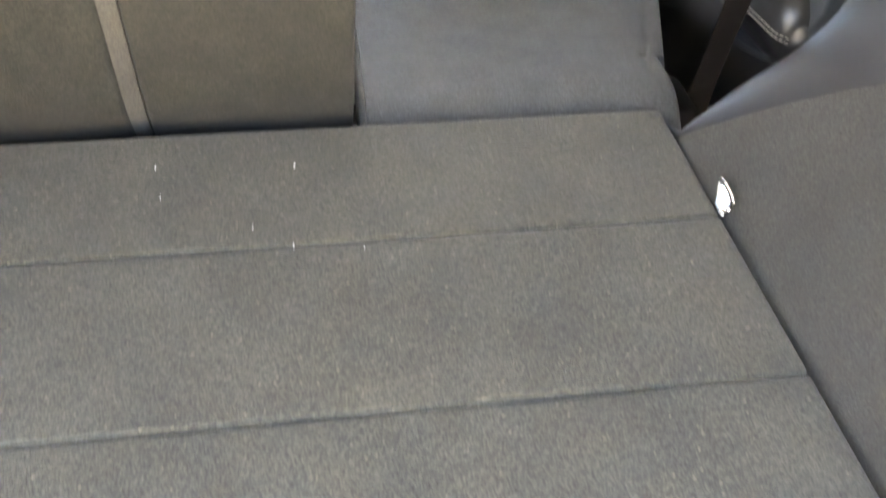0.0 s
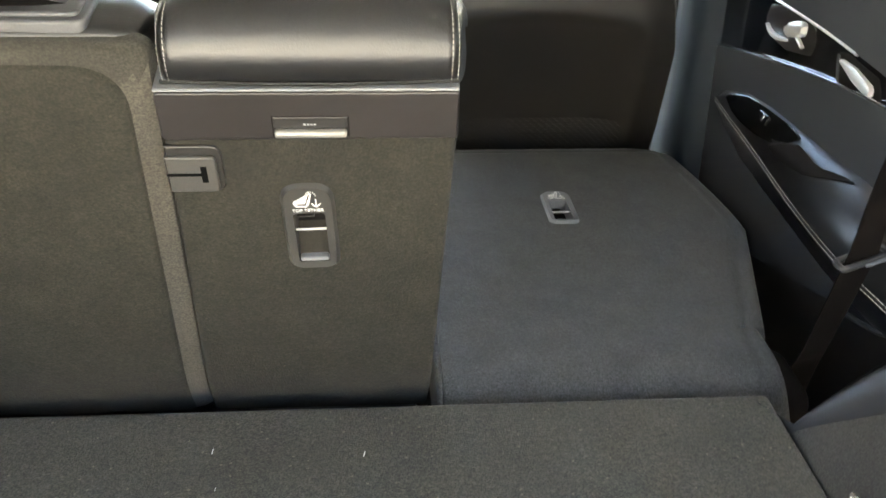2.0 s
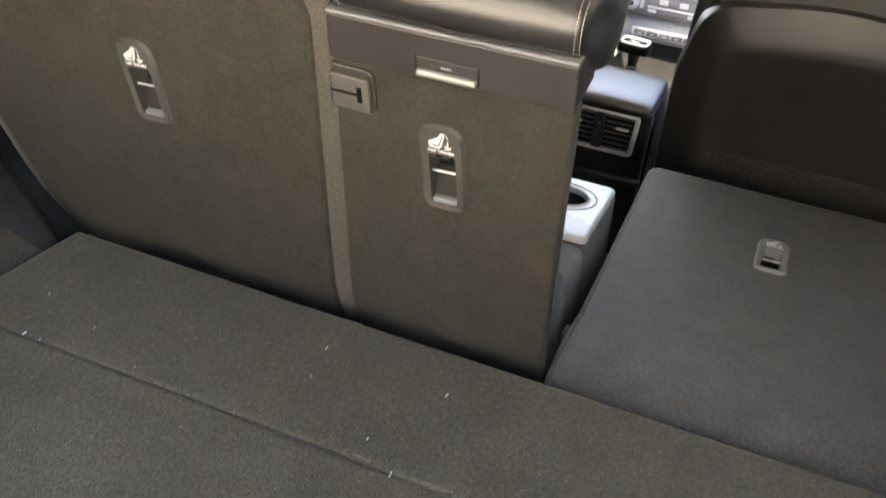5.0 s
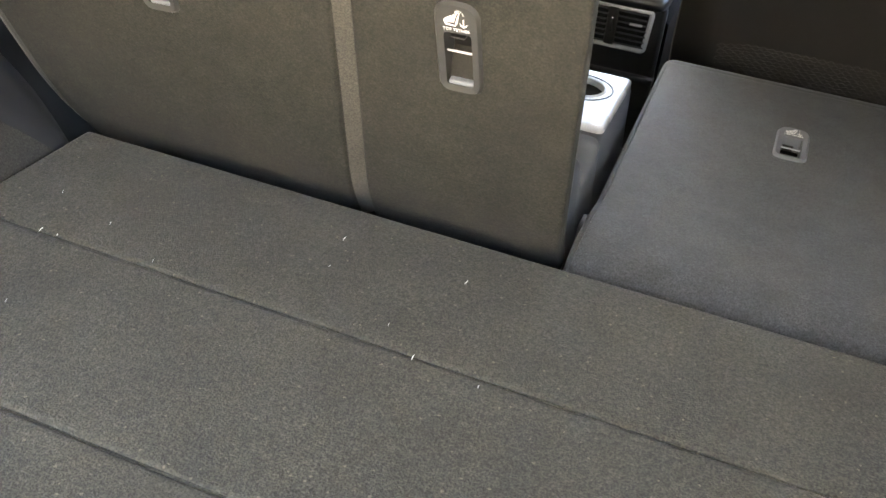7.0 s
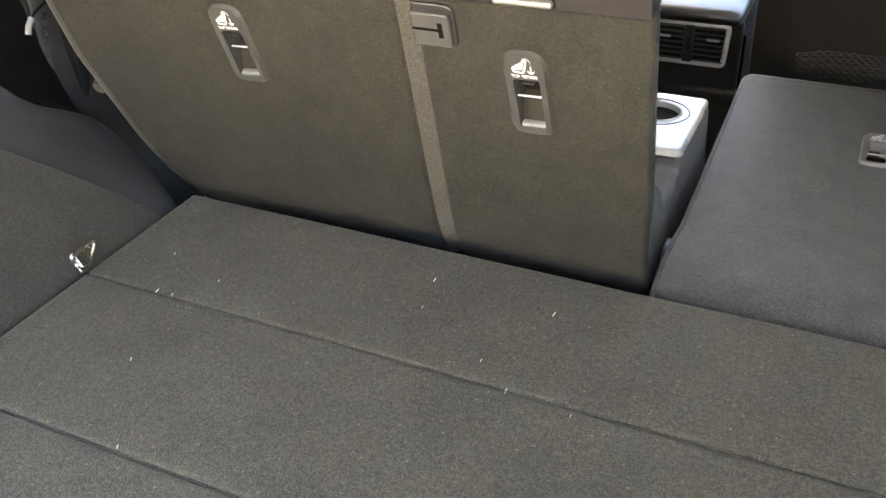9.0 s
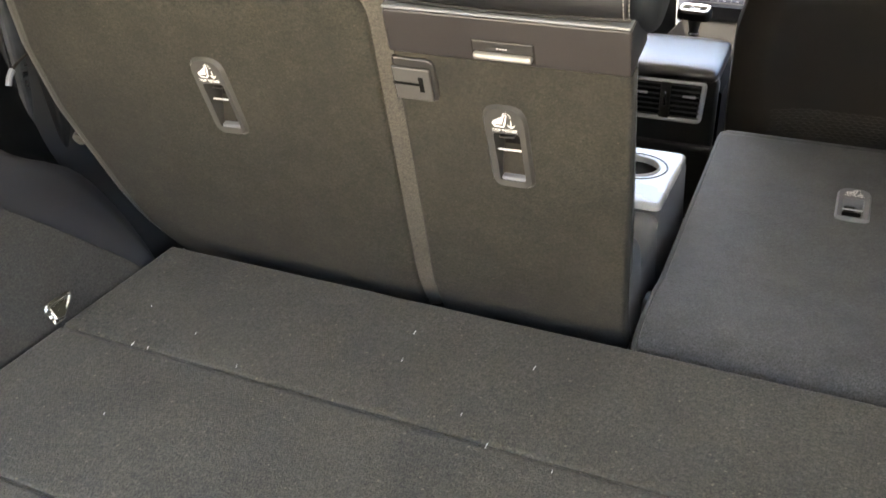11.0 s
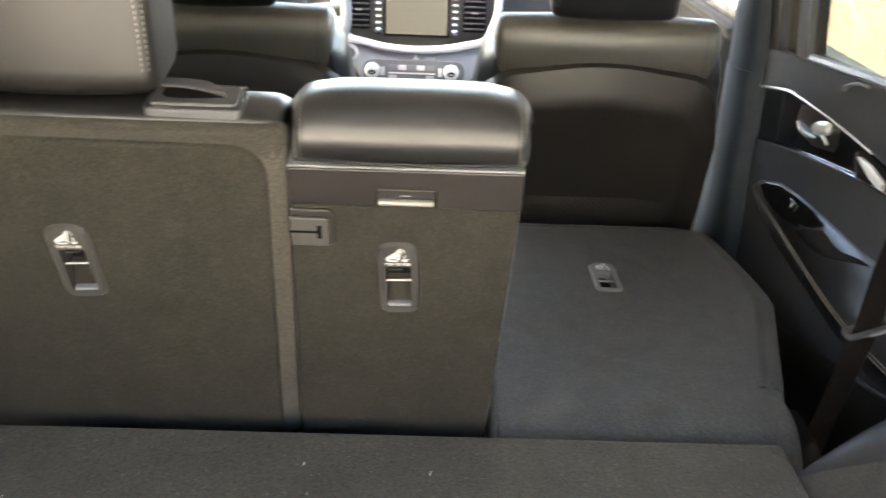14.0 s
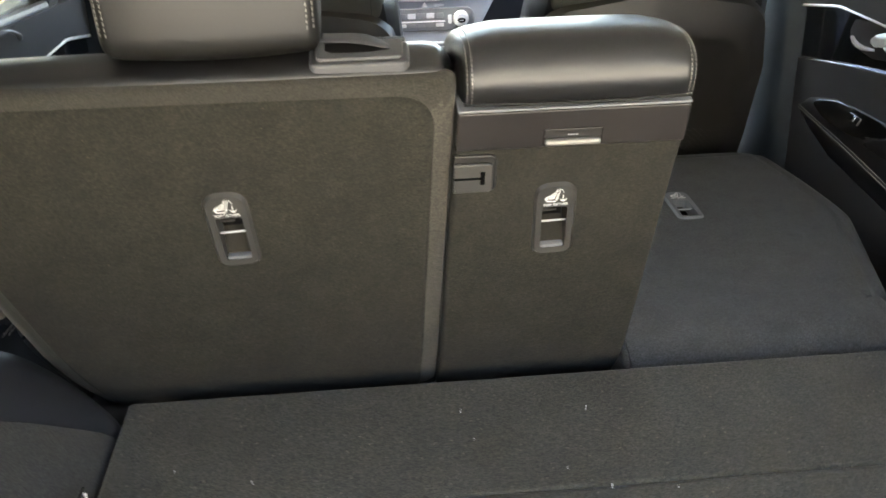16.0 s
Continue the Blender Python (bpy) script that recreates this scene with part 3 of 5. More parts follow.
for a, b in zip(rows[:6], rows[1:6]):
    for i in range(len(a)):
        j = (i + 1) % len(a)
        side = strip if a[i][0] > -0.3 and a[j][0] > -0.3 and b[i][1] < 0.452 and b[j][1] < 0.452 and b[i][1] > -0.069 else rim
        side.faces.new([side.verts.new(q) for q in (a[i], a[j], b[j], b[i])])
for b in (rim, strip):
    bmesh.ops.remove_doubles(b, verts=b.verts, dist=1e-6)
part("border", move(bottom_roll(rim), BACK), RIM, left, "pressed carpet border", sharp=60)
part("seam_strip", move(bottom_roll(strip), BACK), EDGE, left, "pale pressed carpet strip along the seam", sharp=60)
bm = loft(rows[5:] + [[(-0.53 + (x + 0.53) * 0.985, 0.2 + (y - 0.2) * 0.985, -0.0002) for x, y, w in rows[-1]]], cap=False)
bm.verts.ensure_lookup_table()
fill_between(bm, bm.verts[-len(inner):], opening(LEFT_POCKET), -0.0002, 0.018)
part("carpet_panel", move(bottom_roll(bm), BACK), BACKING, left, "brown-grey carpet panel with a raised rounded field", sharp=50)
prof = curve([(-0.100, 0.445, 0), (-0.1165, 0.460, 0), (-0.1215, 0.4680, 0), (-0.1185, 0.4755, 0), (-0.103, 0.4815, 0), (-0.078, 0.4868, 0), (-0.052, 0.4850, 0), (-0.015, 0.4735, 0), (0.020, 0.455, 0), (0.035, 0.40, 0), (-0.04, 0.40, 0), (-0.09, 0.43, 0)], 4)[:-1]
bm = bolster([(p.x, p.y) for p in prof], -0.800, -0.240, 0.03, 6, 0.003)
part("top_bolster", bm, LEATHER, left, "smooth black leather top of the seat back")
part("front_padding", move(slab(rounded([(-0.77, -0.08), (-0.265, -0.08), (-0.25, 0.44), (-0.77, 0.44)], 0.03), -0.14, -0.061, 0.02, 3, True), BACK), LEATHER, left)
tether_pocket(left, LEFT_POCKET)
part("pull_strap", tube(curve([(-0.838, -0.035, 0.312), (-0.840, -0.063, 0.298), (-0.838, -0.090, 0.290), (-0.835, -0.110, 0.281)], 5), 0.0030, 6, flat=0.5), WEB, left, "thin dark pull strap")
part("strap_tip", tube([(-0.836, -0.104, 0.284), (-0.834, -0.114, 0.276), (-0.834, -0.118, 0.266)], 0.0042, 8), GREY, left)
part("edge_stop", move(loft([[(0.013 * k * math.cos(q), 0.011 * k * math.sin(q), h) for q in [2 * math.pi * i / 14 for i in range(14)]] for k, h in ((1, -0.012), (1, -0.002), (0.85, 0.003), (0.45, 0.005))]), seat_frame(-0.822, 0.158, -0.016)), EDGE, left, "small carpeted stop on the edge")
# release handle on the top
RP = pose(-0.3425, -0.0985, 0.4858, 12)
plate = part("release_plate", move(slab(rounded([(-0.054, -0.0255), (0.052, -0.0255), (0.0535, 0.024), (-0.0535, 0.024)], 0.010), -0.012, 0.0036, 0.003, 4), RP), RELEASE, left, "blue-grey satin plastic release plate")
part("plate_step", move(slab(rounded([(-0.047, -0.018), (0.045, -0.018), (0.047, 0.023), (-0.047, 0.023)], 0.008), 0.0035, 0.0072, 0.0024, 4), RP), RELEASE, plate)
# flat dark leaf in place of the shaded hollow under the lever
part("lever_shade", move(slab(rounded([(-0.037, 0.000), (-0.030, -0.006), (-0.012, -0.0075), (0.012, -0.006), (0.031, -0.0025), (0.033, 0.001), (0.020, 0.012), (-0.037, 0.016)], 0.003, 4), 0.0070, 0.0078), RP), DARK, plate)
rings = []
for k in range(13):
    t = k / 12
    x, y0, h = -0.038 + 0.071 * t, 0.0085 - 0.0105 * t * t, 0.0152 - 0.0070 * t ** 2.4
    y1 = 0.0255 - 0.020 * max(t - 0.6, 0) ** 1.5 / 0.25
    rings.append([(x, y0, h - 0.0030), (x, y0 - 0.0010, h - 0.0014), (x, y0 + 0.0008, h), (x, y0 + 0.006, h + 0.0006), (x, max(y1, y0 + 0.003), h - 0.0004), (x, max(y1, y0 + 0.003), h - 0.0034)])
part("release_lever", move(loft(rings), RP), RELEASE, plate, "arched plastic pull flap over a dark patch for its shade")
part("plate_back", move(box(-0.052, 0.050, 0.0235, 0.0280, -0.004, 0.0070, 0.002), RP), RELEASE, plate)


def headrest(parent, m, w, h, dpt, mat):
    """A padded head restraint with stitched side seams, standing at its pose m."""
    prof = rounded([(-dpt / 2, 0), (dpt / 2, 0.01), (dpt / 2, h), (-dpt / 2, h)], [0.03, 0.03, 0.04, 0.035], 6)
    bm = bolster([(p[0], p[1]) for p in prof], -w / 2, w / 2, 0.016, 6, 0.006)
    pad = part("headrest", move(bm, m), mat, parent, "padded headrest with pale stitching")
    for s in (-1, 1):
        for off, deep in ((0.0052, 0.0042), (0.0118, 0.0006)):
            x = s * (w / 2 - off)
            path = [(x, -dpt / 2 + deep - 0.0010, z) for z in (0.035, h * 0.3, h * 0.6, h - 0.035)] + [(x, -dpt / 2 + 0.012, h - 0.006), (x, 0, h + 0.001)]
            part("stitching", move(stitches(path, up=(0, 1, 0.3)), m), THREAD, pad)
    for s in (-1, 1):
        part("post", move(tube([(s * 0.07, 0, -0.07), (s * 0.07, 0, 0.02)], 0.006, 10, up=(0, 1, 0)), m), CHROME, pad)
    return pad


headrest(left, pose(-0.497, -0.052, 0.492, 6), 0.228, 0.22, 0.11, SEATTRIM)

# centre back, upright
mid = thing("middle_seat", (-0.125, 0.04, -0.46), "narrow upright centre seat back with brown-grey carpet and leather cushion", "car seat", "rear seats")
outline = rounded([(-0.262, -0.07), (0.004, -0.07), (0.017, 0.396), (-0.243, 0.396)], [0.008, 0.008, 0.006, 0.006], 4)
bm = bmesh.new()
centre = Vector((-0.121, 0.165))
rings = []
for inset, w in ((0.0, -0.02), (0.0, -0.006), (0.0006, -0.003), (0.002, -0.0012), (0.004, -0.0003), (0.006, 0.0), (0.009, 0.0)):
    rings.append([bm.verts.new((p[0] - inset * (1 if p[0] > centre.x else -1), p[1] - inset * (1 if p[1] > centre.y else -1), w)) for p in outline])
for p, q in zip(rings, rings[1:]):
    for i in range(len(p)):
        bm.faces.new((p[i], p[(i + 1) % len(p)], q[(i + 1) % len(p)], q[i]))
fill_between(bm, rings[-1], opening(MID_POCKET), 0.0, 0.022)
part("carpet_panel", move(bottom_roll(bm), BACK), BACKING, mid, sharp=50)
part("inner_board", move(slab(rounded([(-0.250, -0.06), (-0.010, -0.06), (0.000, 0.39), (-0.232, 0.39)], 0.01), -0.052, -0.023), BACK), DARK, mid)
plate = part("upper_plate", move(slab(rounded([(-0.243, 0.397), (0.017, 0.397), (0.016, 0.4485), (-0.242, 0.4485)], 0.005), -0.055, 0.006, 0.0022, 3), BACK), PLATE, mid, "dark satin plastic cover plate")
# grey bar paints the highlight on the plate's top edge
part("edge_highlight", move(box(-0.242, 0.016, 0.4490, 0.4522, -0.05, 0.0064, 0.0017, 3), BACK), GREY, plate)
part("latch_recess", move(box(-0.1465, -0.079, 0.401, 0.4235, 0.0045, 0.0064, 0.0006), BACK), DARK, plate)
part("latch_flap", move(box(-0.145, -0.081, 0.411, 0.423, 0.005, 0.0072, 0.001), BACK), SATIN, plate)
part("latch_handle", move(box(-0.1445, -0.0815, 0.4030, 0.4105, 0.004, 0.0125, 0.003, 3), BACK), PULL, plate, "satin metal pull bar")
part("latch_mark", move(join(*[box(-0.119 + i * 0.003, -0.117 + i * 0.003, 0.4145, 0.416, 0.0068, 0.0074, 0) for i in range(4)]), BACK), PALE, plate)
part("back_frame", move(slab(rounded([(-0.250, -0.06), (-0.012, -0.06), (-0.004, 0.44), (-0.235, 0.44)], 0.01), -0.13, -0.051, 0.02, 3, True), BACK), LEATHER, mid)
cprof = curve([(-0.1290, 0.4335, 0), (-0.1370, 0.4390, 0), (-0.1425, 0.4520, 0), (-0.1442, 0.4655, 0), (-0.1415, 0.4790, 0), (-0.1335, 0.4925, 0), (-0.118, 0.5020, 0), (-0.090, 0.5055, 0), (-0.050, 0.5025, 0), (-0.018, 0.4970, 0), (0.006, 0.4860, 0), (0.014, 0.465, 0), (0.008, 0.43, 0), (-0.012, 0.41, 0), (-0.045, 0.40, 0), (-0.09, 0.415, 0), (-0.120, 0.432, 0)], 4)
ends = [(1.0, 0.0), (0.996, 0.004), (0.988, 0.008), (0.983, 0.010), (0.986, 0.012), (0.976, 0.016), (0.950, 0.020), (0.905, 0.0240), (0.84, 0.0275), (0.75, 0.0298), (0.60, 0.0312), (0.30, 0.032)]
hub = Vector((-0.065, 0.456))
def puff(x, y, z):
    """The cushion's top rounds down towards both ends."""
    q = min(max((abs(x + 0.1105) - 0.070) / 0.071, 0.0), 1.0)
    k = min(max((z - 0.455) / 0.045, 0.0), 1.0)
    return (x, y, z - 0.027 * (1 - math.sqrt(1 - q * q * 0.98)) * k)

rings = []
for k, x in [(k, -0.221 - o) for k, o in reversed(ends)] + [(1.0 + 0.022 * (1 - ((x + 0.1085) / 0.1125) ** 2), x) for x in (-0.19, -0.16, -0.13, -0.10, -0.07, -0.04, -0.02)] + [(k, 0.003 + o) for k, o in ends]:
    o = max(x - 0.003, -0.221 - x, 0.0)
    side = 1 if x > -0.1 else -1
    rings.append([puff(x - side * o * 0.50 + side * o * 0.28 * min(max((p.x + 0.14) / 0.07, 0), 1), hub.x + (p.x - hub.x) * k, hub.y + (p.y - hub.y) * k) for p in cprof[:-1]])
cushion = part("top_cushion", loft(rings), LEATHER, mid, "black leather top cushion with pale stitching", sharp=60)
for s, x in ((-1, -0.2268), (1, 0.0085)):
    for off, dip in ((0.0, -0.0002), (0.0052, 0.0008)):
        xx = x + s * off
        path = [puff(xx, p.x + dip, p.y - dip * 0.5) for p in cprof[4:40]]
        part("stitching", stitches(path, 0.0050, 0.0032, 0.00048, up=(1, 0, 0)), THREAD, cushion)
path = [(-0.235 + 0.25 * i / 20, -0.1350 - 0.003 * math.sin(math.pi * i / 20), 0.4370 - 0.002 * math.sin(math.pi * i / 20)) for i in range(21)]
part("piping", tube(path, 0.0018, 6), SEATTRIM, cushion)
tether_pocket(mid, MID_POCKET)
# latch cover; a flat black T paints the shade of its T-shaped slot
lm = seat_frame(-0.222, 0.358, 0.0)
latch = part("latch_cover", move(slab(rounded([(-0.0225, -0.025), (0.027, -0.025), (0.027, 0.030), (-0.0225, 0.030)], [0.001, 0.012, 0.012, 0.001], 6), -0.001, 0.003, 0.002), lm), SATIN, mid, "grey plastic belt guide with a flat black T for its shaded slot")
part("guide_face", move(slab(rounded([(-0.0235, -0.022), (0.022, -0.022), (0.022, 0.020), (-0.0235, 0.020)], [0.001, 0.006, 0.006, 0.001], 5), 0.0035, 0.007, 0.002), lm), BEZEL, latch)
part("slot", move(join(box(-0.0232, 0.009, -0.0018, 0.0014, 0.0068, 0.0074, 0), box(0.0075, 0.0130, -0.0095, 0.0095, 0.0068, 0.0074, 0)), lm), BLACK, latch)

# fold-down armrest in front of the centre back
arm = thing("fold_down_armrest", (-0.125, 0.25, -0.1), "folded-down rear armrest with a pale cup holder", "armrest")
rings = []
for p in curve([(0.060, -0.03, 0), (0.072, 0.020, 0), (0.090, 0.052, 0), (0.115, 0.064, 0), (0.143, 0.060, 0), (0.158, 0.036, 0), (0.170, 0.008, 0), (0.200, -0.004, 0), (0.235, 0.004, 0), (0.262, 0.024, 0), (0.280, 0.041, 0), (0.46, 0.041, 0), (0.470, 0.037, 0)], 3):
    rings.append([(-0.236, p.x, -0.10), (-0.235, p.x, p.y - 0.012), (-0.231, p.x, p.y - 0.003), (-0.224, p.x, p.y), (-0.026, p.x, p.y), (-0.017, p.x, p.y - 0.003), (-0.012, p.x, p.y - 0.012), (-0.006, p.x, -0.10)])
part("armrest_body", loft(rings), ARMSHELL, arm, "pale grey moulded armrest shell", sharp=50)
CUP = Vector((-0.082, 0.392, 0))
def circle(c, rad, n=28):
    return [(c.x + rad * math.cos(2 * math.pi * i / n), c.y + rad * 0.92 * math.sin(2 * math.pi * i / n)) for i in range(n)]
bm = bmesh.new()
rings = []
for z, inset in ((0.0405, 0.0), (0.0455, 0.0), (0.0480, 0.0006), (0.0498, 0.0022), (0.0507, 0.0044), (0.0510, 0.0075)):
    rings.append([bm.verts.new((x, y, z)) for x, y in rounded([(-0.235 + inset, 0.265 + inset), (-0.011 - inset, 0.265 + inset), (-0.011 - inset, 0.470 - inset), (-0.235 + inset, 0.470 - inset)], 0.014 - inset * 0.6, 5)])
for p, q in zip(rings, rings[1:]):
    for n in range(len(p)):
        bm.faces.new((p[n], p[(n + 1) % len(p)], q[(n + 1) % len(p)], q[n]))
fill_between(bm, rings[-1], circle(CUP, 0.0405), 0.051, 0.0090)
tray = part("cup_tray", bm, PALE, arm, "pale grey plastic cup holder tray", sharp=40)
part("cup_groove", tube([(x, y, 0.0508) for x, y in circle(CUP, 0.054)], 0.0016, 6, True), SATIN, tray)
part("cup_rim", tube([(x, y, 0.0512) for x, y in circle(CUP, 0.0415)], 0.0024, 8, True), PALE, tray)
# black floor gives the shallow hole a deep cup's shade
part("cup_shade", slab(circle(CUP, 0.0400), 0.0412, 0.0424), BLACK, tray, "black disc painting the shade of a deep cup")

# ---- folded right seat ----
fold = thing("folded_seat", (0.27, 0.36, -0.46), "rear seat back folded flat, its carpet tinted for cool light", "car seat", "rear seats")
def fold_edges(y):
    """The folded back's left and right edge at y."""
    x0 = 0.013 if y < 0.13 else 0.016 - 0.012 * (y - 0.13) / 0.60
    if y < 0.118:
        x1 = 0.466
    elif y < 0.405:
        x1 = 0.476 + 0.080 * (y - 0.118) / 0.287
    else:
        x1 = 0.556 - 0.038 * ((y - 0.405) / 0.30) ** 1.6
    end = max(0.0, (y - 0.690) / 0.054)
    r0 = max(0.0, (y - 0.716) / 0.028)
    return x0 + 0.028 * (1 - math.sqrt(max(0, 1 - r0 * r0))), x1 - 0.060 * (1 - math.sqrt(max(0, 1 - end * end)))


def fold_height(y):
    if y < 0.06:
        return -0.085 * (1 - math.sqrt(max(0.0, 1 - ((0.06 - y) / 0.084) ** 2)))
    return 0.0


def fold_row(y, drop, lo):
    x0, x1 = fold_edges(y)
    rim = ((0.0, -0.09), (0.0005, -0.02), (0.004, -0.008), (0.012, -0.0035), (0.024, -0.0028), (0.030, -0.0040), (0.034, -0.0005), (0.045, 0.0))
    z = fold_height(y) + drop
    left_rim = [(x0 + i * (0.45 if lo else 0.30), max(z + h, -0.10)) for i, h in rim]
    right_rim = [(x1 - i, max(z + h, -0.10)) for i, h in rim]
    a, b = left_rim[-1][0], right_rim[-1][0]
    inner = [(x, z) for x in (a + (0.236 - a) * 0.33, a + (0.236 - a) * 0.67, 0.236, 0.270, 0.270 + (b - 0.270) * 0.25, 0.270 + (b - 0.270) * 0.5, 0.270 + (b - 0.270) * 0.75)]
    return [(x, y, h) for x, h in left_rim + inner + right_rim[::-1]]


ys = [-0.0238, -0.022, -0.018, -0.012, -0.004, 0.006, 0.02, 0.04, 0.06, 0.09, 0.1165, 0.1185, 0.16] + [0.20 + 0.05 * i for i in range(5)] + [0.430, 0.474, 0.518] + [0.56 + 0.04 * i for i in range(3)] + [0.68, 0.695, 0.704]
front = [(0.7075, -0.0005), (0.710, -0.0040), (0.713, -0.0028), (0.722, -0.0028), (0.732, -0.0035), (0.739, -0.008), (0.743, -0.020), (0.7438, -0.09)]
bm = loft([fold_row(y, 0.0, False) for y in ys] + [fold_row(y, z, False) for y, z in front], cap=False, loop=False)
gap = [f for f in bm.faces if abs(f.calc_center_median().x - 0.253) < 0.016 and abs(f.calc_center_median().y - 0.474) < 0.04]
bmesh.ops.delete(bm, geom=gap, context="FACES")
bmesh.ops.recalc_face_normals(bm, faces=bm.faces)
bmesh.ops.solidify(bm, geom=bm.faces[:], thickness=0.003)
part("carpet_back", bm, COOLCARPET, fold, "seat carpet with a sewn border, cool light put into its colour", sharp=60)
part("side_bolster", bolster([(p[0], p[1]) for p in rounded([(-0.01, -0.13), (0.11, -0.13), (0.12, -0.03), (0.0, -0.03)], 0.03)], 0.455, 0.500, 0.02, 5), WEB, fold)
part("pivot_cap", move(slab(rounded([(-0.02, -0.02), (0.02, -0.02), (0.02, 0.02), (-0.02, 0.02)], 0.012), 0, 0.006, 0.002), pose(0.012, 0.12, -0.035, 0, -90, 0)), PLASTIC, fold)
# paler bezel colour carries the front light on this pocket
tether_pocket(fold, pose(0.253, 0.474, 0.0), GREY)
part("cushion", box(0.03, 0.48, 0.03, 0.66, -0.30, -0.095, 0.05, 4), LEATHER, fold)
part("plinth", box(0.06, 0.46, 0.06, 0.58, -0.46, -0.29, 0.02), DARK, fold)
part("cushion", box(-0.80, -0.268, 0.05, 0.60, -0.26, -0.08, 0.05, 4), LEATHER, left)
part("plinth", box(-0.76, -0.29, 0.00, 0.54, -0.46, -0.25, 0.02), DARK, left)
part("cushion", box(-0.262, -0.002, 0.05, 0.60, -0.26, -0.105, 0.05, 4), LEATHER, mid)
part("plinth", box(-0.25, -0.02, 0.00, 0.54, -0.46, -0.25, 0.02), DARK, mid)

# ---- seat belt ----
belt = thing("seat_belt", (0.55, 0.12, -0.12), "dark brown-black seat belt hanging from the pillar with a plastic guide", "seat belt")
def ribbon(pts, wid, n=10):
    """A strap along a path; wid: the half-width vector at each point."""
    c, w = curve(pts, n), curve(wid, n)
    rings = []
    for i, (p, q) in enumerate(zip(c, w)):
        t = (c[min(i + 1, len(c) - 1)] - c[max(i - 1, 0)]).normalized()
        k = t.cross(q).normalized() * 0.0008
        rings.append([p - q - k, p + q - k, p + q + k, p - q + k])
    return loft(rings)
bm = ribbon([(0.560, 0.16, -0.16), (0.548, 0.125, -0.075), (0.535, 0.09, -0.02), (0.530, 0.045, 0.125), (0.530, 0.036, 0.17), (0.530, 0.037, 0.27), (0.530, 0.029, 0.424), (0.531, 0.024, 0.576), (0.545, 0.012, 0.68)],
            [(0.023, 0.006, 0), (0.023, 0.006, 0), (0.022, 0.006, 0.003), (0.021, 0.003, 0.004), (0.020, 0.003, 0.004), (0.015, 0.010, 0.003), (0.004, 0.020, 0.003), (0.013, 0.017, 0.002), (0.018, 0.012, 0)])
part("webbing", bm, WEB, belt)
part("belt_guide", move(join(tube([(p[0], p[1], 0) for p in rounded([(-0.032, -0.008), (0.032, -0.008), (0.032, 0.008), (-0.032, 0.008)], 0.007)], 0.0045, 8, True), box(-0.008, 0.034, -0.011, -0.007, -0.003, 0.003, 0.001)), pose(0.532, 0.040, 0.150, 12, -14, 10)), PLASTIC, belt, "dark grey plastic belt guide")
part("guide_edge", move(box(-0.004, 0.034, -0.0150, -0.0125, -0.0025, 0.0025, 0.001), pose(0.532, 0.040, 0.150, 12, -14, 10)), GREY, belt)
part("belt_anchor", move(box(-0.03, 0.03, -0.02, 0.02, -0.03, 0.03, 0.01, 3), Matrix.Translation((0.560, 0.0, 0.70))), PLASTIC, belt)


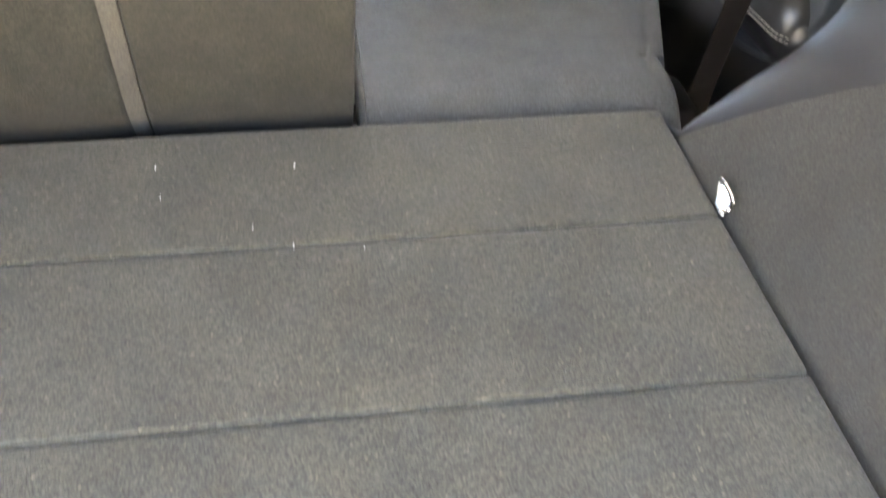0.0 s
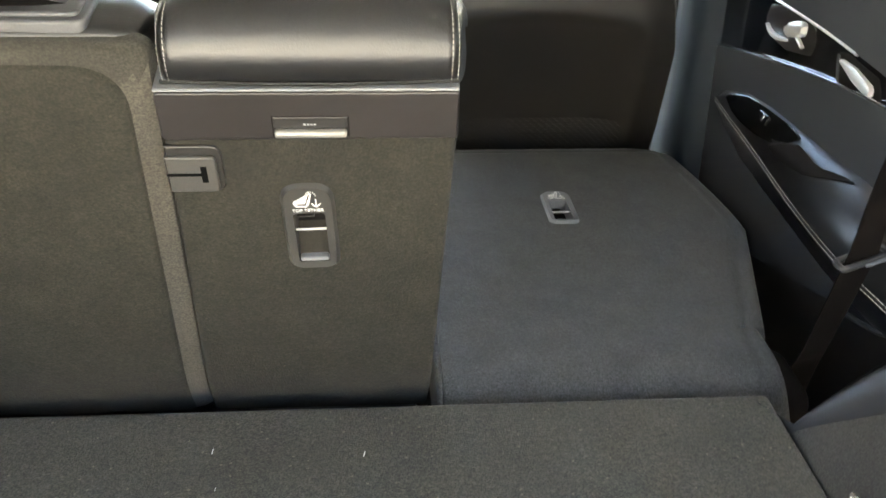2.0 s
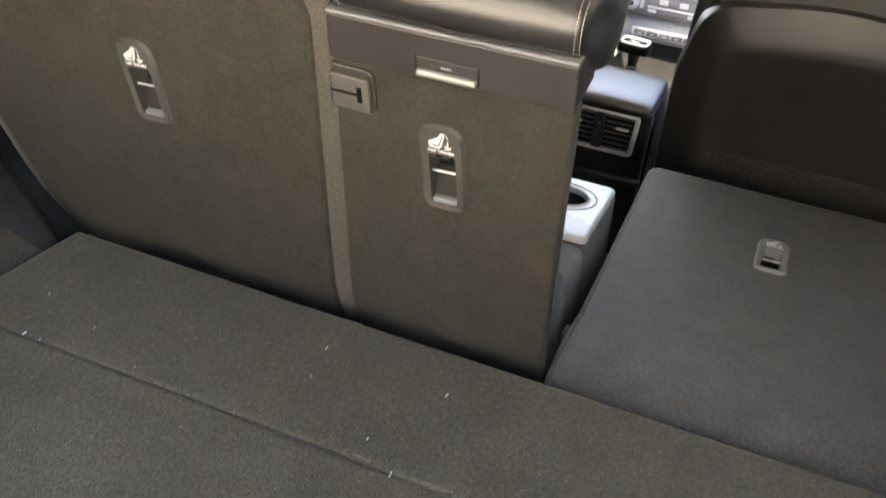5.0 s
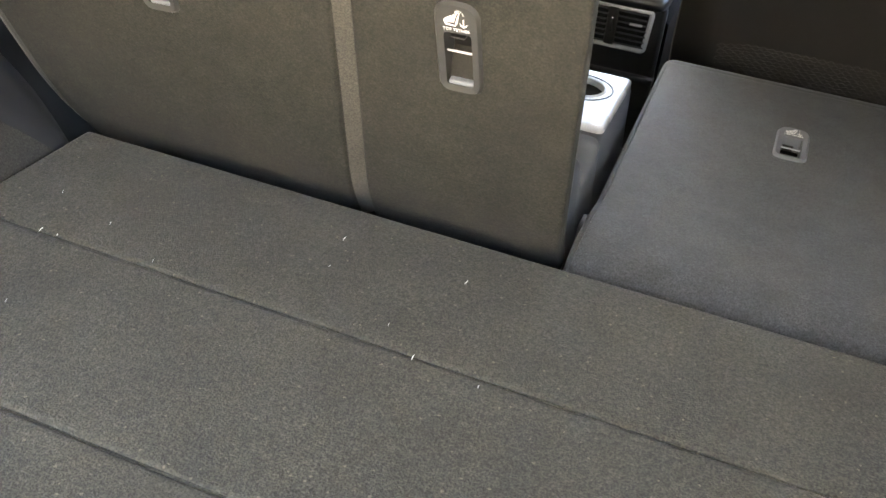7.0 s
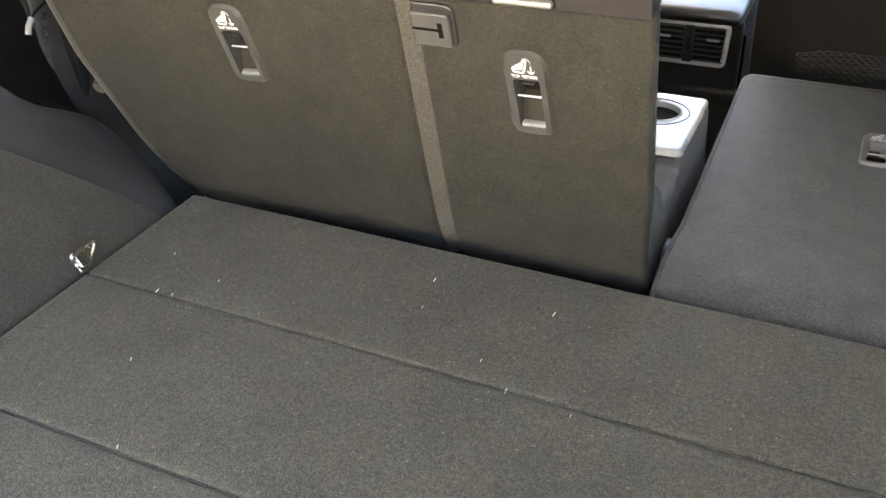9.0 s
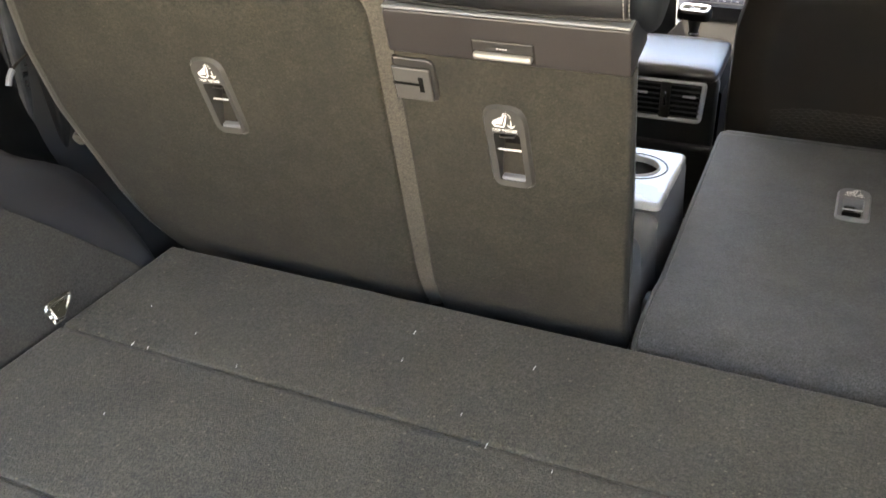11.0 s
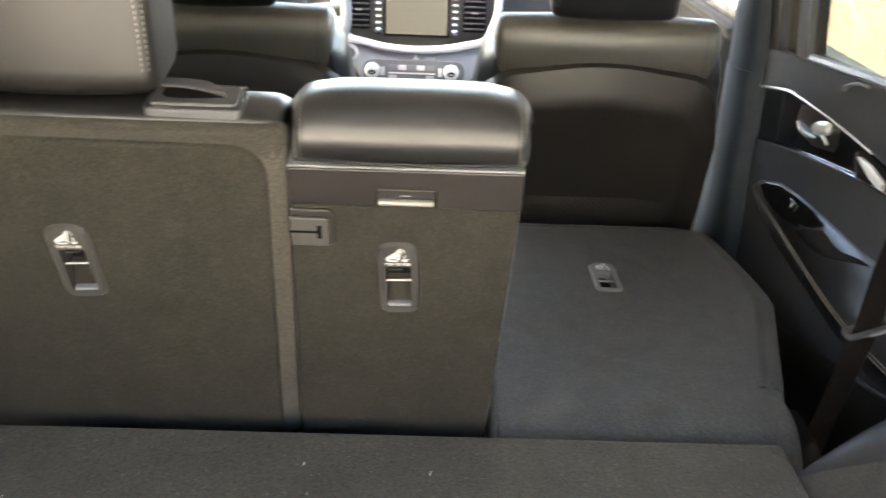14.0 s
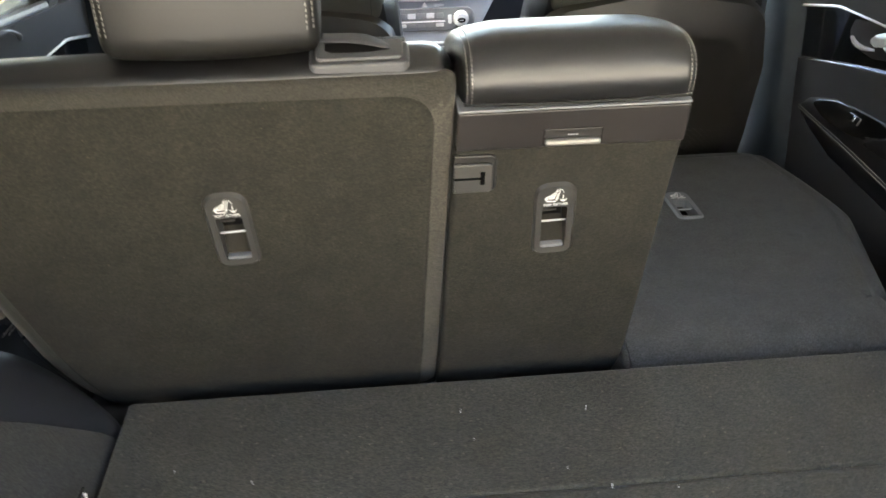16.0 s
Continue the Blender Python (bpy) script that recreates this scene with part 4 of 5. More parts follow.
# ---- rear doors ----
def door(flip):
    name = "door_2" if flip else "door_1"
    d = thing(name, (2 * CX - 0.66 if flip else 0.66, 0.45, -0.45), "closed rear car door with dark trim, gloss panel and padded armrest", "car door", kind="structure")
    def put(pn, b, m, parent=d, label="", sharp=35):
        return part(pn, mirror(b) if flip else b, m, parent, label, sharp)
    def face(pts, x0, x1, r=0.003, seg=2):
        """A (y, z) outline raised from x0 inward to x1."""
        b = slab(pts, 0, x0 - x1, r, seg)
        return move(b, Matrix(((0, 0, -1, x0), (1, 0, 0, 0), (0, 1, 0, 0), (0, 0, 0, 1))))
    def along(fn, ys):
        return [(y, fn(y)) for y in ys]
    ys = [0.02 + 1.02 * i / 24 for i in range(25)]
    upper = lambda y: 0.287 + 0.021 * math.sin(math.pi * min(max((y - 0.1) / 0.9, 0), 1)) - 0.03 * max(y - 0.75, 0) / 0.2
    lower = lambda y: 0.266 - 0.175 * max(y - 0.17, 0) ** 1.4
    sill = lambda y: 0.425 - 0.055 * max(min((y - 0.2) / 0.55, 1.3), -0.3)
    zone = [y for y in ys if y >= 0.17]
    hem = lambda y: float(np.interp(y, (0.02, 0.05, 0.06, 0.105, 0.184, 0.277, 0.36, 0.6, 1.0), (0.10, 0.070, 0.030, -0.016, -0.042, -0.065, -0.089, -0.16, -0.17)))
    put("door_skin", box(0.672, 0.698, -0.01, 0.98, -0.45, 0.37, 0.006), PAINT)
    put("upper_trim", face(along(upper, ys) + [(y, sill(y)) for y in reversed(ys)], 0.672, 0.640, 0.010, 3), DOORTRIM, label="soft black upper door trim")
    put("gloss_panel", face(along(lower, zone) + [(y, upper(y) - 0.003) for y in reversed(zone)], 0.668, 0.650, 0.002), GLOSS, label="gloss black door panel")
    put("chrome_strip", tube([(0.642, y, upper(y) - 0.001) for y in ys if 0.36 <= y], 0.0034, 8), SILVER, label="thin chrome trim strip")
    put("lower_strip", tube([(0.644, y, lower(y)) for y in zone], 0.0022, 8), CHROME)
    # the left door takes a darker trim colour for its shaded side
    put("middle_trim", face(along(hem, ys) + [(y, lower(y) - 0.003 if y >= 0.17 else upper(y) - 0.002) for y in reversed(ys)], 0.672, 0.644, 0.006, 3), DARKTRIM if flip else DOORTRIM, label="dark moulded door trim")
    put("lower_trim", face([(0.0, -0.45), (0.95, -0.45), (0.95, -0.165), (0.60, -0.150), (0.36, -0.080), (0.18, -0.032), (0.0, 0.06)], 0.672, 0.655, 0.006), SATIN)
    put("trim_lip", tube(curve([(0.642, y, hem(y)) for y in (0.23, 0.184, 0.125, 0.090, 0.062, 0.051, 0.050)], 4), 0.0042, 8), DOORTRIM)
    # padded armrest
    rings, inner_edge = [], []
    for y, xs, zs, zt in ((0.046, 0.636, 0.046, 0.066), (0.051, 0.620, 0.043, 0.084), (0.064, 0.606, 0.047, 0.102), (0.09, 0.596, 0.053, 0.121), (0.15, 0.589, 0.055, 0.140), (0.25, 0.588, 0.056, 0.150), (0.36, 0.593, 0.057, 0.143), (0.48, 0.601, 0.060, 0.138), (0.60, 0.612, 0.060, 0.132), (0.70, 0.622, 0.057, 0.121), (0.80, 0.633, 0.054, 0.090), (0.845, 0.640, 0.051, 0.056)):
        k = min((zt - zs) / 0.08, 1)
        swell = min(max((0.36 - y) / 0.16, 0), 1) * k
        rings.append([(0.648, y, zt), (0.640 - 0.004 * k, y, zt - 0.004 * k), ((xs + 0.640) / 2 - 0.006 * k - 0.010 * swell, y, (zt + zs) / 2 + 0.008 * k + 0.006 * swell), (xs + 0.002, y, zs + 0.014 * k), (xs, y, zs), (xs + 0.003, y, zs - 0.010 * k), (xs + 0.018 * k, y, zs - 0.045 * k), (0.648, y, zs - 0.085 * k)])
        if y > 0.05:
            inner_edge.append((xs, y, zs))
    rest = put("armrest", loft(rings), ARMPAD, label="padded black leather armrest with white stitching", sharp=75)
    for off in (0.0, 0.007):
        path = [(x - 0.0010, y, z + 0.002 + off) for x, y, z in inner_edge]
        put("stitching", stitches(curve(path, 5), 0.008, 0.006, 0.0009), THREAD, rest)
    SWP = Matrix(((0.43, 0, -0.90, 0.6195), (0, 1, 0, 0.60), (0.90, 0, 0.43, 0.104), (0, 0, 0, 1)))
    sw = put("switch_panel", move(slab(rounded([(-0.006, -0.085), (0.012, -0.128), (0.034, -0.160), (0.037, -0.100), (0.033, -0.028), (0.027, 0.059), (0.008, 0.125), (-0.006, 0.137), (-0.016, 0.085), (-0.018, 0.030), (-0.015, -0.034)], [0.004, 0.02, 0.010, 0.03, 0.05, 0.05, 0.02, 0.008, 0.03, 0.04, 0.04], 4), -0.006, 0.0035, 0.0025), SWP), GLOSS, label="gloss black window switch panel")
    put("switch", move(box(0.008, 0.024, -0.044, -0.004, 0.002, 0.0065, 0.002), SWP), GLOSS, sw)
    put("switch_edge", move(box(0.010, 0.022, -0.030, -0.022, 0.0025, 0.0078, 0.0015), SWP), CHROME, sw)
    put("panel_edge", move(tube([(-0.003, -0.087, 0.0030), (0.004, -0.104, 0.0036), (0.012, -0.123, 0.0030)], 0.0011, 6), SWP), CHROME, sw)
    # inner handle in its cup
    cup = put("handle_cup", face(rounded([(0.505, 0.252), (0.500, 0.285), (0.535, 0.301), (0.620, 0.301), (0.690, 0.290), (0.702, 0.262), (0.685, 0.238), (0.60, 0.234)], 0.02, 4), 0.6505, 0.6488, 0.0008), PLATE, label="dark hollow round the door handle")
    def bar(rows, x, deep):
        """A rounded bar on the door; rows: (y, z, half-height) along it."""
        return loft([[(x - c * deep, y, z + h * k) for c, k in ((0.0, -1.0), (0.6, -0.95), (0.93, -0.6), (1.0, 0.0), (0.93, 0.6), (0.6, 0.95), (0.0, 1.0))] for y, z, h in rows])
    put("door_handle", bar(((0.536, 0.286, 0.006), (0.541, 0.2855, 0.0110), (0.556, 0.282, 0.0135), (0.575, 0.277, 0.0140), (0.590, 0.272, 0.0125), (0.597, 0.271, 0.0070)), 0.648, 0.012), SILVER, cup, "bright chrome inner door handle")
    put("handle_rim", bar(((0.596, 0.2515, 0.0016), (0.612, 0.2490, 0.0036), (0.635, 0.2455, 0.0045), (0.655, 0.2455, 0.0045), (0.672, 0.2500, 0.0040), (0.682, 0.2560, 0.0026)), 0.648, 0.007), SILVER, cup)
    put("handle_foot", tube(curve([(0.642, 0.552, 0.268), (0.640, 0.541, 0.2675), (0.640, 0.526, 0.261)], 4), 0.0042, 8, flat=0.7), SILVER, cup)
    # flat dark patch instead of a recess; its shade is only colour
    pull = put("pull_shade", face(rounded([(0.275, 0.258), (0.300, 0.286), (0.395, 0.292), (0.425, 0.286), (0.414, 0.244), (0.34, 0.250)], 0.010, 4), 0.6505, 0.6488, 0.0008), DARK, label="flat dark patch for the shaded recess of the inner pull")
    put("inner_pull", bar(((0.303, 0.2630, 0.0050), (0.309, 0.2640, 0.0085), (0.330, 0.2665, 0.0100), (0.358, 0.2710, 0.0105), (0.382, 0.2755, 0.0065), (0.402, 0.2790, 0.0025)), 0.648, 0.008), SILVER, pull, "bright chrome inner pull")
    put("recess_edge", tube(curve([(0.648, 0.419, 0.284), (0.647, 0.414, 0.268), (0.648, 0.406, 0.244)], 4), 0.0030, 6, flat=0.6), TRIM, pull)
    # dark inlay painting the shade of a pull hollow, on the armrest beyond the switches
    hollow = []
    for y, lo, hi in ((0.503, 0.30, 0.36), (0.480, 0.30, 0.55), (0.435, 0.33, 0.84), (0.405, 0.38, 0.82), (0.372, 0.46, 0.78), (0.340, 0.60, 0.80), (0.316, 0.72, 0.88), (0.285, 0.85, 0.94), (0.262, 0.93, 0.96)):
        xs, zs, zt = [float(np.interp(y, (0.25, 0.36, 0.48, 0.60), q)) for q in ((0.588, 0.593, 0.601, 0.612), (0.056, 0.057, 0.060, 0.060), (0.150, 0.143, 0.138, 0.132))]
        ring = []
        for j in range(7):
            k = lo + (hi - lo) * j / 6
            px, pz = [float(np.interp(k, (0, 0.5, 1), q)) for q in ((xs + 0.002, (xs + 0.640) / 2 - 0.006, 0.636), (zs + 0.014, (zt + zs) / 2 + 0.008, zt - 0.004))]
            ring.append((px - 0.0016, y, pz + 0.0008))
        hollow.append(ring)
    put("hollow_shade", sheet(hollow, 0.001), DARK, rest, "dark inlay painting the shade of the door's pull hollow")
    put("curtain_hook", tube(curve([(0.640, 0.503, 0.368), (0.632, 0.482, 0.381), (0.634, 0.445, 0.396), (0.640, 0.415, 0.397)], 5), 0.005, 8, flat=0.6), GREY, label="small grey plastic curtain hook")
    put("window_channel", tube([(0.655, y, sill(y) + 0.004) for y in ys if y < 0.74], 0.010, 8), GREY)
    put("window_frame", loft([[(0.650, 0.715, 0.37), (0.690, 0.715, 0.37), (0.690, 0.770, 0.37), (0.650, 0.770, 0.37)], [(0.610, 0.745, 0.80), (0.650, 0.745, 0.80), (0.650, 0.80, 0.80), (0.610, 0.80, 0.80)]]), PLASTIC)
    put("window_frame", loft([[(0.650, 0.00, 0.40), (0.690, 0.00, 0.40), (0.690, 0.05, 0.40), (0.650, 0.05, 0.40)], [(0.600, -0.13, 0.80), (0.640, -0.13, 0.80), (0.640, -0.07, 0.80), (0.600, -0.07, 0.80)]]), PLASTIC)
    put("frame_cover", loft([[(0.645, 0.850, 0.33), (0.690, 0.850, 0.33), (0.690, 1.00, 0.33), (0.645, 1.00, 0.33)], [(0.598, 0.885, 0.80), (0.650, 0.885, 0.80), (0.650, 1.00, 0.80), (0.598, 1.00, 0.80)]]), SATIN, label="dark brown door frame cover")
    pane = put("window_pane", loft([[(0.664, 0.89, 0.36), (0.668, 0.89, 0.36), (0.668, 0.04, 0.40), (0.664, 0.04, 0.40)], [(0.624, 0.91, 0.80), (0.628, 0.91, 0.80), (0.628, -0.08, 0.80), (0.624, -0.08, 0.80)]]), PRIVACY, label="tinted side window pane")
    pane.visible_shadow = False
    return d


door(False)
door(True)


def pillar(flip):
    p = thing("b_pillar", (2 * CX - 0.62 if flip else 0.62, 0.98, -0.45), "grey plastic trim of the pillar between the doors", "car pillar", kind="structure")
    rows = []
    for z, xi, ya, yb in ((-0.45, 0.610, 0.87, 1.20), (-0.20, 0.602, 0.86, 1.13), (-0.05, 0.597, 0.87, 1.08), (0.10, 0.594, 0.885, 1.05), (0.30, 0.592, 0.90, 1.045), (0.50, 0.585, 0.91, 1.04), (0.66, 0.572, 0.92, 1.035), (0.86, 0.550, 0.93, 1.03)):
        xo = xi + 0.10
        rows.append([(xo, ya, z), (xi + 0.02, ya + 0.004, z), (xi, ya + 0.03, z), (xi - 0.004, (ya + yb) / 2, z), (xi, yb - 0.03, z), (xi + 0.02, yb - 0.004, z), (xo, yb, z)])
    low = loft(rows[:5])
    part("lower_cover", mirror(low) if flip else low, PILLAR, p, sharp=70)
    up = loft([[(a + 0.003, b, c) for a, b, c in r] for r in rows[4:]])
    part("upper_cover", mirror(up) if flip else up, PILLAR, p, sharp=70)
    f = box(0.635, 0.70, 1.06, 2.4, -0.45, 0.34, 0.02)
    part("front_door_trim", mirror(f) if flip else f, BLACK, p)
    return p


pillar(False)
pillar(True)


# ---- front seats ----
def front_seat(xc):
    LN = radians(19.5)
    m = Matrix(((1, 0, 0, xc), (0, -math.sin(LN), -math.cos(LN), 0.899), (0, math.cos(LN), -math.sin(LN), -0.08), (0, 0, 0, 1)))
    s = thing("front_seat", (xc, 1.15, -0.46), "black leather front seat with a moulded back panel and net pocket", "car seat", "front seats")
    shell = rounded([(-0.272, -0.30), (0.272, -0.30), (0.279, 0.05), (0.272, 0.25), (0.235, 0.405), (0.0, 0.446), (-0.235, 0.405), (-0.272, 0.25), (-0.279, 0.05)], [0.03, 0.03, 0.1, 0.15, 0.09, 0.5, 0.09, 0.15, 0.1], 7)
    # the shell bulges at its upper rim and falls back below it
    b = bmesh.new()
    levels = [(0.0, -0.045), (0.002, -0.022), (0.006, -0.012), (0.030, 0.0005), (0.055, 0.0125), (0.072, 0.0185), (0.085, 0.0190), (0.105, 0.013), (0.14, 0.003), (0.18, 0.0)]
    cx0, cy0 = 0.0, 0.08
    rr = []
    for inset, w in levels:
        ring = []
        for p in shell:
            q = Vector((p[0] - cx0, p[1] - cy0))
            l = q.length
            q *= max(l - inset, 0.02) / l
            ring.append((q.x + cx0, q.y + cy0, w))
        rr.append(ring)
    part("back_panel", move(loft(rr), m), SHELL, s, "dark moulded back panel")
    up = bolster([(p.x, p.y) for p in curve([(0.055, 0.30, 0), (0.036, 0.38, 0), (0.028, 0.430, 0), (0.030, 0.472, 0), (0.046, 0.500, 0), (0.074, 0.508, 0), (0.112, 0.487, 0), (0.125, 0.42, 0), (0.12, 0.30, 0), (0.09, 0.29, 0)], 4)[:-1]], -0.228, 0.228, 0.018, 6, 0.006)
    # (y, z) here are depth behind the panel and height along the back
    part("upper_back", move(move(up, Matrix(((1, 0, 0, 0), (0, 0, 1, 0), (0, -1, 0, 0), (0, 0, 0, 1)))), m), LITHIDE, s, "stitched leather upper back, its tone lightened for the light on it")
    for sgn in (-1, 1):
        side = loft([[(sgn * (0.205 + a), v + 0.0 * a, -0.03 - dd) for a, dd in ((0.0, 0.0), (0.03 * k, 0.004), (0.055 * k, 0.03), (0.06 * k, 0.09), (0.02 * k, 0.16), (-0.03, 0.15))] for v, k in ((-0.10, 1.25), (0.10, 1.2), (0.30, 1.05), (0.38, 0.9), (0.425, 0.7), (0.45, 0.35))])
        part("side_bolster", move(side, m), LEATHER, s)
        part("seam", move(stitches([(sgn * 0.200, 0.40, -0.0275), (sgn * 0.200, 0.43, -0.0225), (sgn * 0.200, 0.472, -0.0245), (sgn * 0.200, 0.500, -0.0410)], 0.004, 0.0035, 0.0007, up=(0, 0, 1)), m), SATIN, s)
    def rise(u, v):
        """Height of the shell's face at (u, v)."""
        q = Vector((u - cx0, v - cy0))
        l = max(q.length, 1e-4)
        far = min((Vector(p) - Vector((cx0, cy0)) for p in shell), key=lambda k: k.angle(q, 0)).length
        return float(np.interp(far - l, [a for a, b_ in levels], [b_ for a, b_ in levels]))
    cords = []
    for i in range(16):
        v = -0.02 + i * 0.0075
        lift = [rise(-0.185 + 0.37 * j / 18, v) for j in range(19)]
        cords.append(tube([(u, v + 0.0020 * math.sin(u * 400 + i * math.pi) + 0.0006 * math.sin(u * 61 + i), 0.0020 + float(np.interp(u, [-0.185 + 0.37 * j / 18 for j in range(19)], lift)) + 0.0006 * math.cos(u * 400)) for u in [-0.185 + 0.37 * j / 150 for j in range(151)]], 0.0009, 4))
    part("net_pocket", move(join(*cords), m), SHELL, s, "dark elastic net pocket")
    headrest(s, m @ Matrix(((1, 0, 0, 0), (0, 0, 1, 0.525), (0, -1, 0, -0.075), (0, 0, 0, 1))), 0.25, 0.20, 0.10, LEATHER)
    part("cushion", box(xc - 0.26, xc + 0.26, 0.95, 1.45, -0.30, -0.10, 0.05, 4), LEATHER, s)
    part("seat_mount", box(xc - 0.22, xc + 0.22, 0.98, 1.40, -0.46, -0.29, 0.02), DARK, s)
    return s


front_seat(0.268)
front_seat(-0.52)

# ---- centre console ----
KX = -0.172
con = thing("centre_console", (KX, 1.4, -0.46), "dark centre console with rear air vents, armrest lid and gear lever", "centre console")
part("console_body", loft([[(KX + s * wv, y, z) for s, wv, z in ((-1, 0.125, -0.46), (-1, 0.125, zt - 0.03), (-1, 0.10, zt), (1, 0.10, zt), (1, 0.125, zt - 0.03), (1, 0.125, -0.46))] for y, zt in ((1.13, -0.05), (1.15, -0.045), (1.32, -0.045), (1.36, -0.075), (1.85, -0.11))]), BLACK, con)
part("rear_face", move(slab(rounded([(-0.118, -0.40), (0.118, -0.40), (0.118, -0.035), (-0.118, -0.035)], 0.02), 0, 0.02, 0.008, 4), Matrix(((1, 0, 0, KX), (0, 0, -1, 1.135), (0, 1, 0, 0), (0, 0, 0, 1)))), SATIN, con)
rings = []
for k in range(13):
    u = -1 + k / 6
    fall = (1 - abs(u) ** 5) ** 0.5 if abs(u) < 1 else 0.25
    hw, hz = 0.104 + 0.013 * fall, 0.006 + 0.016 * fall
    rings.append([(hw * math.copysign(abs(math.cos(q)) ** 0.35, math.cos(q)), u * 0.105, hz * math.copysign(abs(math.sin(q)) ** 0.55, math.sin(q)) * (1.15 if math.sin(q) > 0 else 1)) for q in [2 * math.pi * (n + 0.5) / 32 for n in range(32)]])
lid = part("armrest_lid", move(loft(rings), pose(KX, 1.205, -0.028, 5)), LEATHER, con, "padded black leather armrest lid", sharp=70)
VENT = Matrix(((1, 0, 0, KX), (0, 0, -1, 1.112), (0, 1, 0, -0.100), (0, 0, 0, 1)))
vent = part("vent_bezel", move(tube([(p[0], p[1], 0.0) for p in rounded([(-0.082, -0.047), (0.082, -0.047), (0.088, 0.047), (-0.088, 0.047)], 0.010)], 0.0062, 8, True, up=(0, 0, 1)), VENT), SILVER, con, "bright silver vent surround")
part("vent_well", move(slab(rounded([(-0.082, -0.046), (0.082, -0.046), (0.087, 0.046), (-0.087, 0.046)], 0.010), -0.001, 0.001), VENT), DARK, vent)
for sgn in (-1, 1):
    for i in range(7):
        part("slat", move(box(sgn * 0.048 - 0.034, sgn * 0.048 + 0.034, -0.039 + i * 0.0128, -0.0368 + i * 0.0128, 0.0012, 0.009, 0.0008), VENT), TRIM, vent)
    part("slat_tab", move(box(sgn * 0.056 - 0.015, sgn * 0.056 + 0.015, 0.0115, 0.0165, 0.004, 0.012, 0.002), VENT), SILVER, vent)
part("vent_divider", move(box(-0.012, 0.012, -0.044, 0.044, 0.001, 0.008, 0.003), VENT), SATIN, vent)
part("vent_wheel", move(box(-0.0035, 0.0035, -0.014, 0.022, 0.006, 0.0105, 0.003), VENT), CHROME, vent)
part("console_lip", box(KX - 0.12, KX + 0.12, 1.10, 1.14, -0.225, -0.205, 0.006), SATIN, con)
SH = (-0.185, 1.50)
lever = part("gear_lever", loft([[(SH[0] + r * math.cos(q), SH[1] + dy + r * math.sin(q), z) for q in [2 * math.pi * i / 16 for i in range(16)]] for r, z, dy in ((0.030, -0.095, 0), (0.026, -0.075, 0), (0.012, -0.062, 0), (0.014, -0.055, 0), (0.012, -0.048, 0), (0.017, -0.020, 0), (0.022, -0.008, 0))]), SATIN, con, "gear lever with a chrome collar")
part("collar", loft([[(SH[0] + r * math.cos(q), SH[1] + r * math.sin(q), z) for q in [2 * math.pi * i / 16 for i in range(16)]] for r, z in ((0.014, -0.060), (0.0155, -0.055), (0.014, -0.050))]), CHROME, lever)
top = rounded([(-0.046, -0.024), (0.040, -0.030), (0.046, 0.022), (-0.040, 0.030)], 0.016, 5)
grip = Matrix.Translation((SH[0] - 0.002, SH[1], -0.010)) @ pose(0, 0, 0, 6)
part("lever_knob", move(slab(top, 0.0, 0.026, 0.010, 4), grip), BLACK, lever, "rounded black gear knob")
part("knob_ring", move(tube([(p[0] * 0.82, p[1] * 0.78, 0.0258) for p in top], 0.0030, 8, True), grip), SILVER, lever, "chrome outline round the knob")
part("knob_badge", move(slab([(p[0] * 0.35, p[1] * 0.3) for p in top], 0.0255, 0.0275, 0.001), grip), CHROME, lever)

# ---- dashboard ----
dash = thing("dashboard", (CX, 2.0, -0.46), "black dashboard with touch screen, chrome surround and climate panel", "dashboard")
dp = curve([(2.45, 0.32, 0), (2.10, 0.335, 0), (2.02, 0.330, 0), (1.965, 0.315, 0), (1.945, 0.25, 0), (1.945, 0.12, 0), (1.955, 0.0, 0), (1.98, -0.15, 0), (2.05, -0.25, 0), (2.45, -0.30, 0)], 4)
part("dash_body", bolster([(p.x, p.y) for p in dp], -0.81, 0.54, 0.01, 2), PLASTIC, dash)
DX = -0.140
stack = rounded([(DX - 0.30, 0.37), (DX + 0.30, 0.37), (DX + 0.24, 0.12), (DX + 0.165, -0.02), (DX + 0.15, -0.22), (DX - 0.15, -0.22), (DX - 0.165, -0.02), (DX - 0.24, 0.12)], [0.03, 0.03, 0.05, 0.05, 0.01, 0.01, 0.05, 0.05], 5)
FACE = Matrix(((1, 0, 0, 0), (0, 0.10, -1, 1.86), (0, 1, 0.10, 0), (0, 0, 0, 1)))
part("instrument_fascia", move(slab(stack, -0.06, 0.0, 0.008, 3), FACE), FASCIA, dash, "blue-grey satin centre stack")
low = [(DX + 0.200 * math.sin(q), 0.104 + 0.050 * (1 - math.cos(q))) for q in [math.radians(50 - 10 * i) for i in range(11)]]
head = rounded([(DX - 0.262, 0.35), (DX + 0.262, 0.35), (DX + 0.258, 0.22), (DX + 0.225, 0.136)] + low + [(DX - 0.225, 0.136), (DX - 0.258, 0.22)], [0.03, 0.03, 0.08, 0.05] + [0.1] * 11 + [0.05, 0.08], 5)
unit = part("head_unit", move(slab(head, 0.0, 0.008, 0.003), FACE), SATIN, dash)
part("head_surround", move(tube([(p[0], p[1], 0.008) for p in head], 0.0125, 8, True, flat=0.6, up=(0, 0, 1)), FACE), SILVER, unit, "bright silver painted surround")
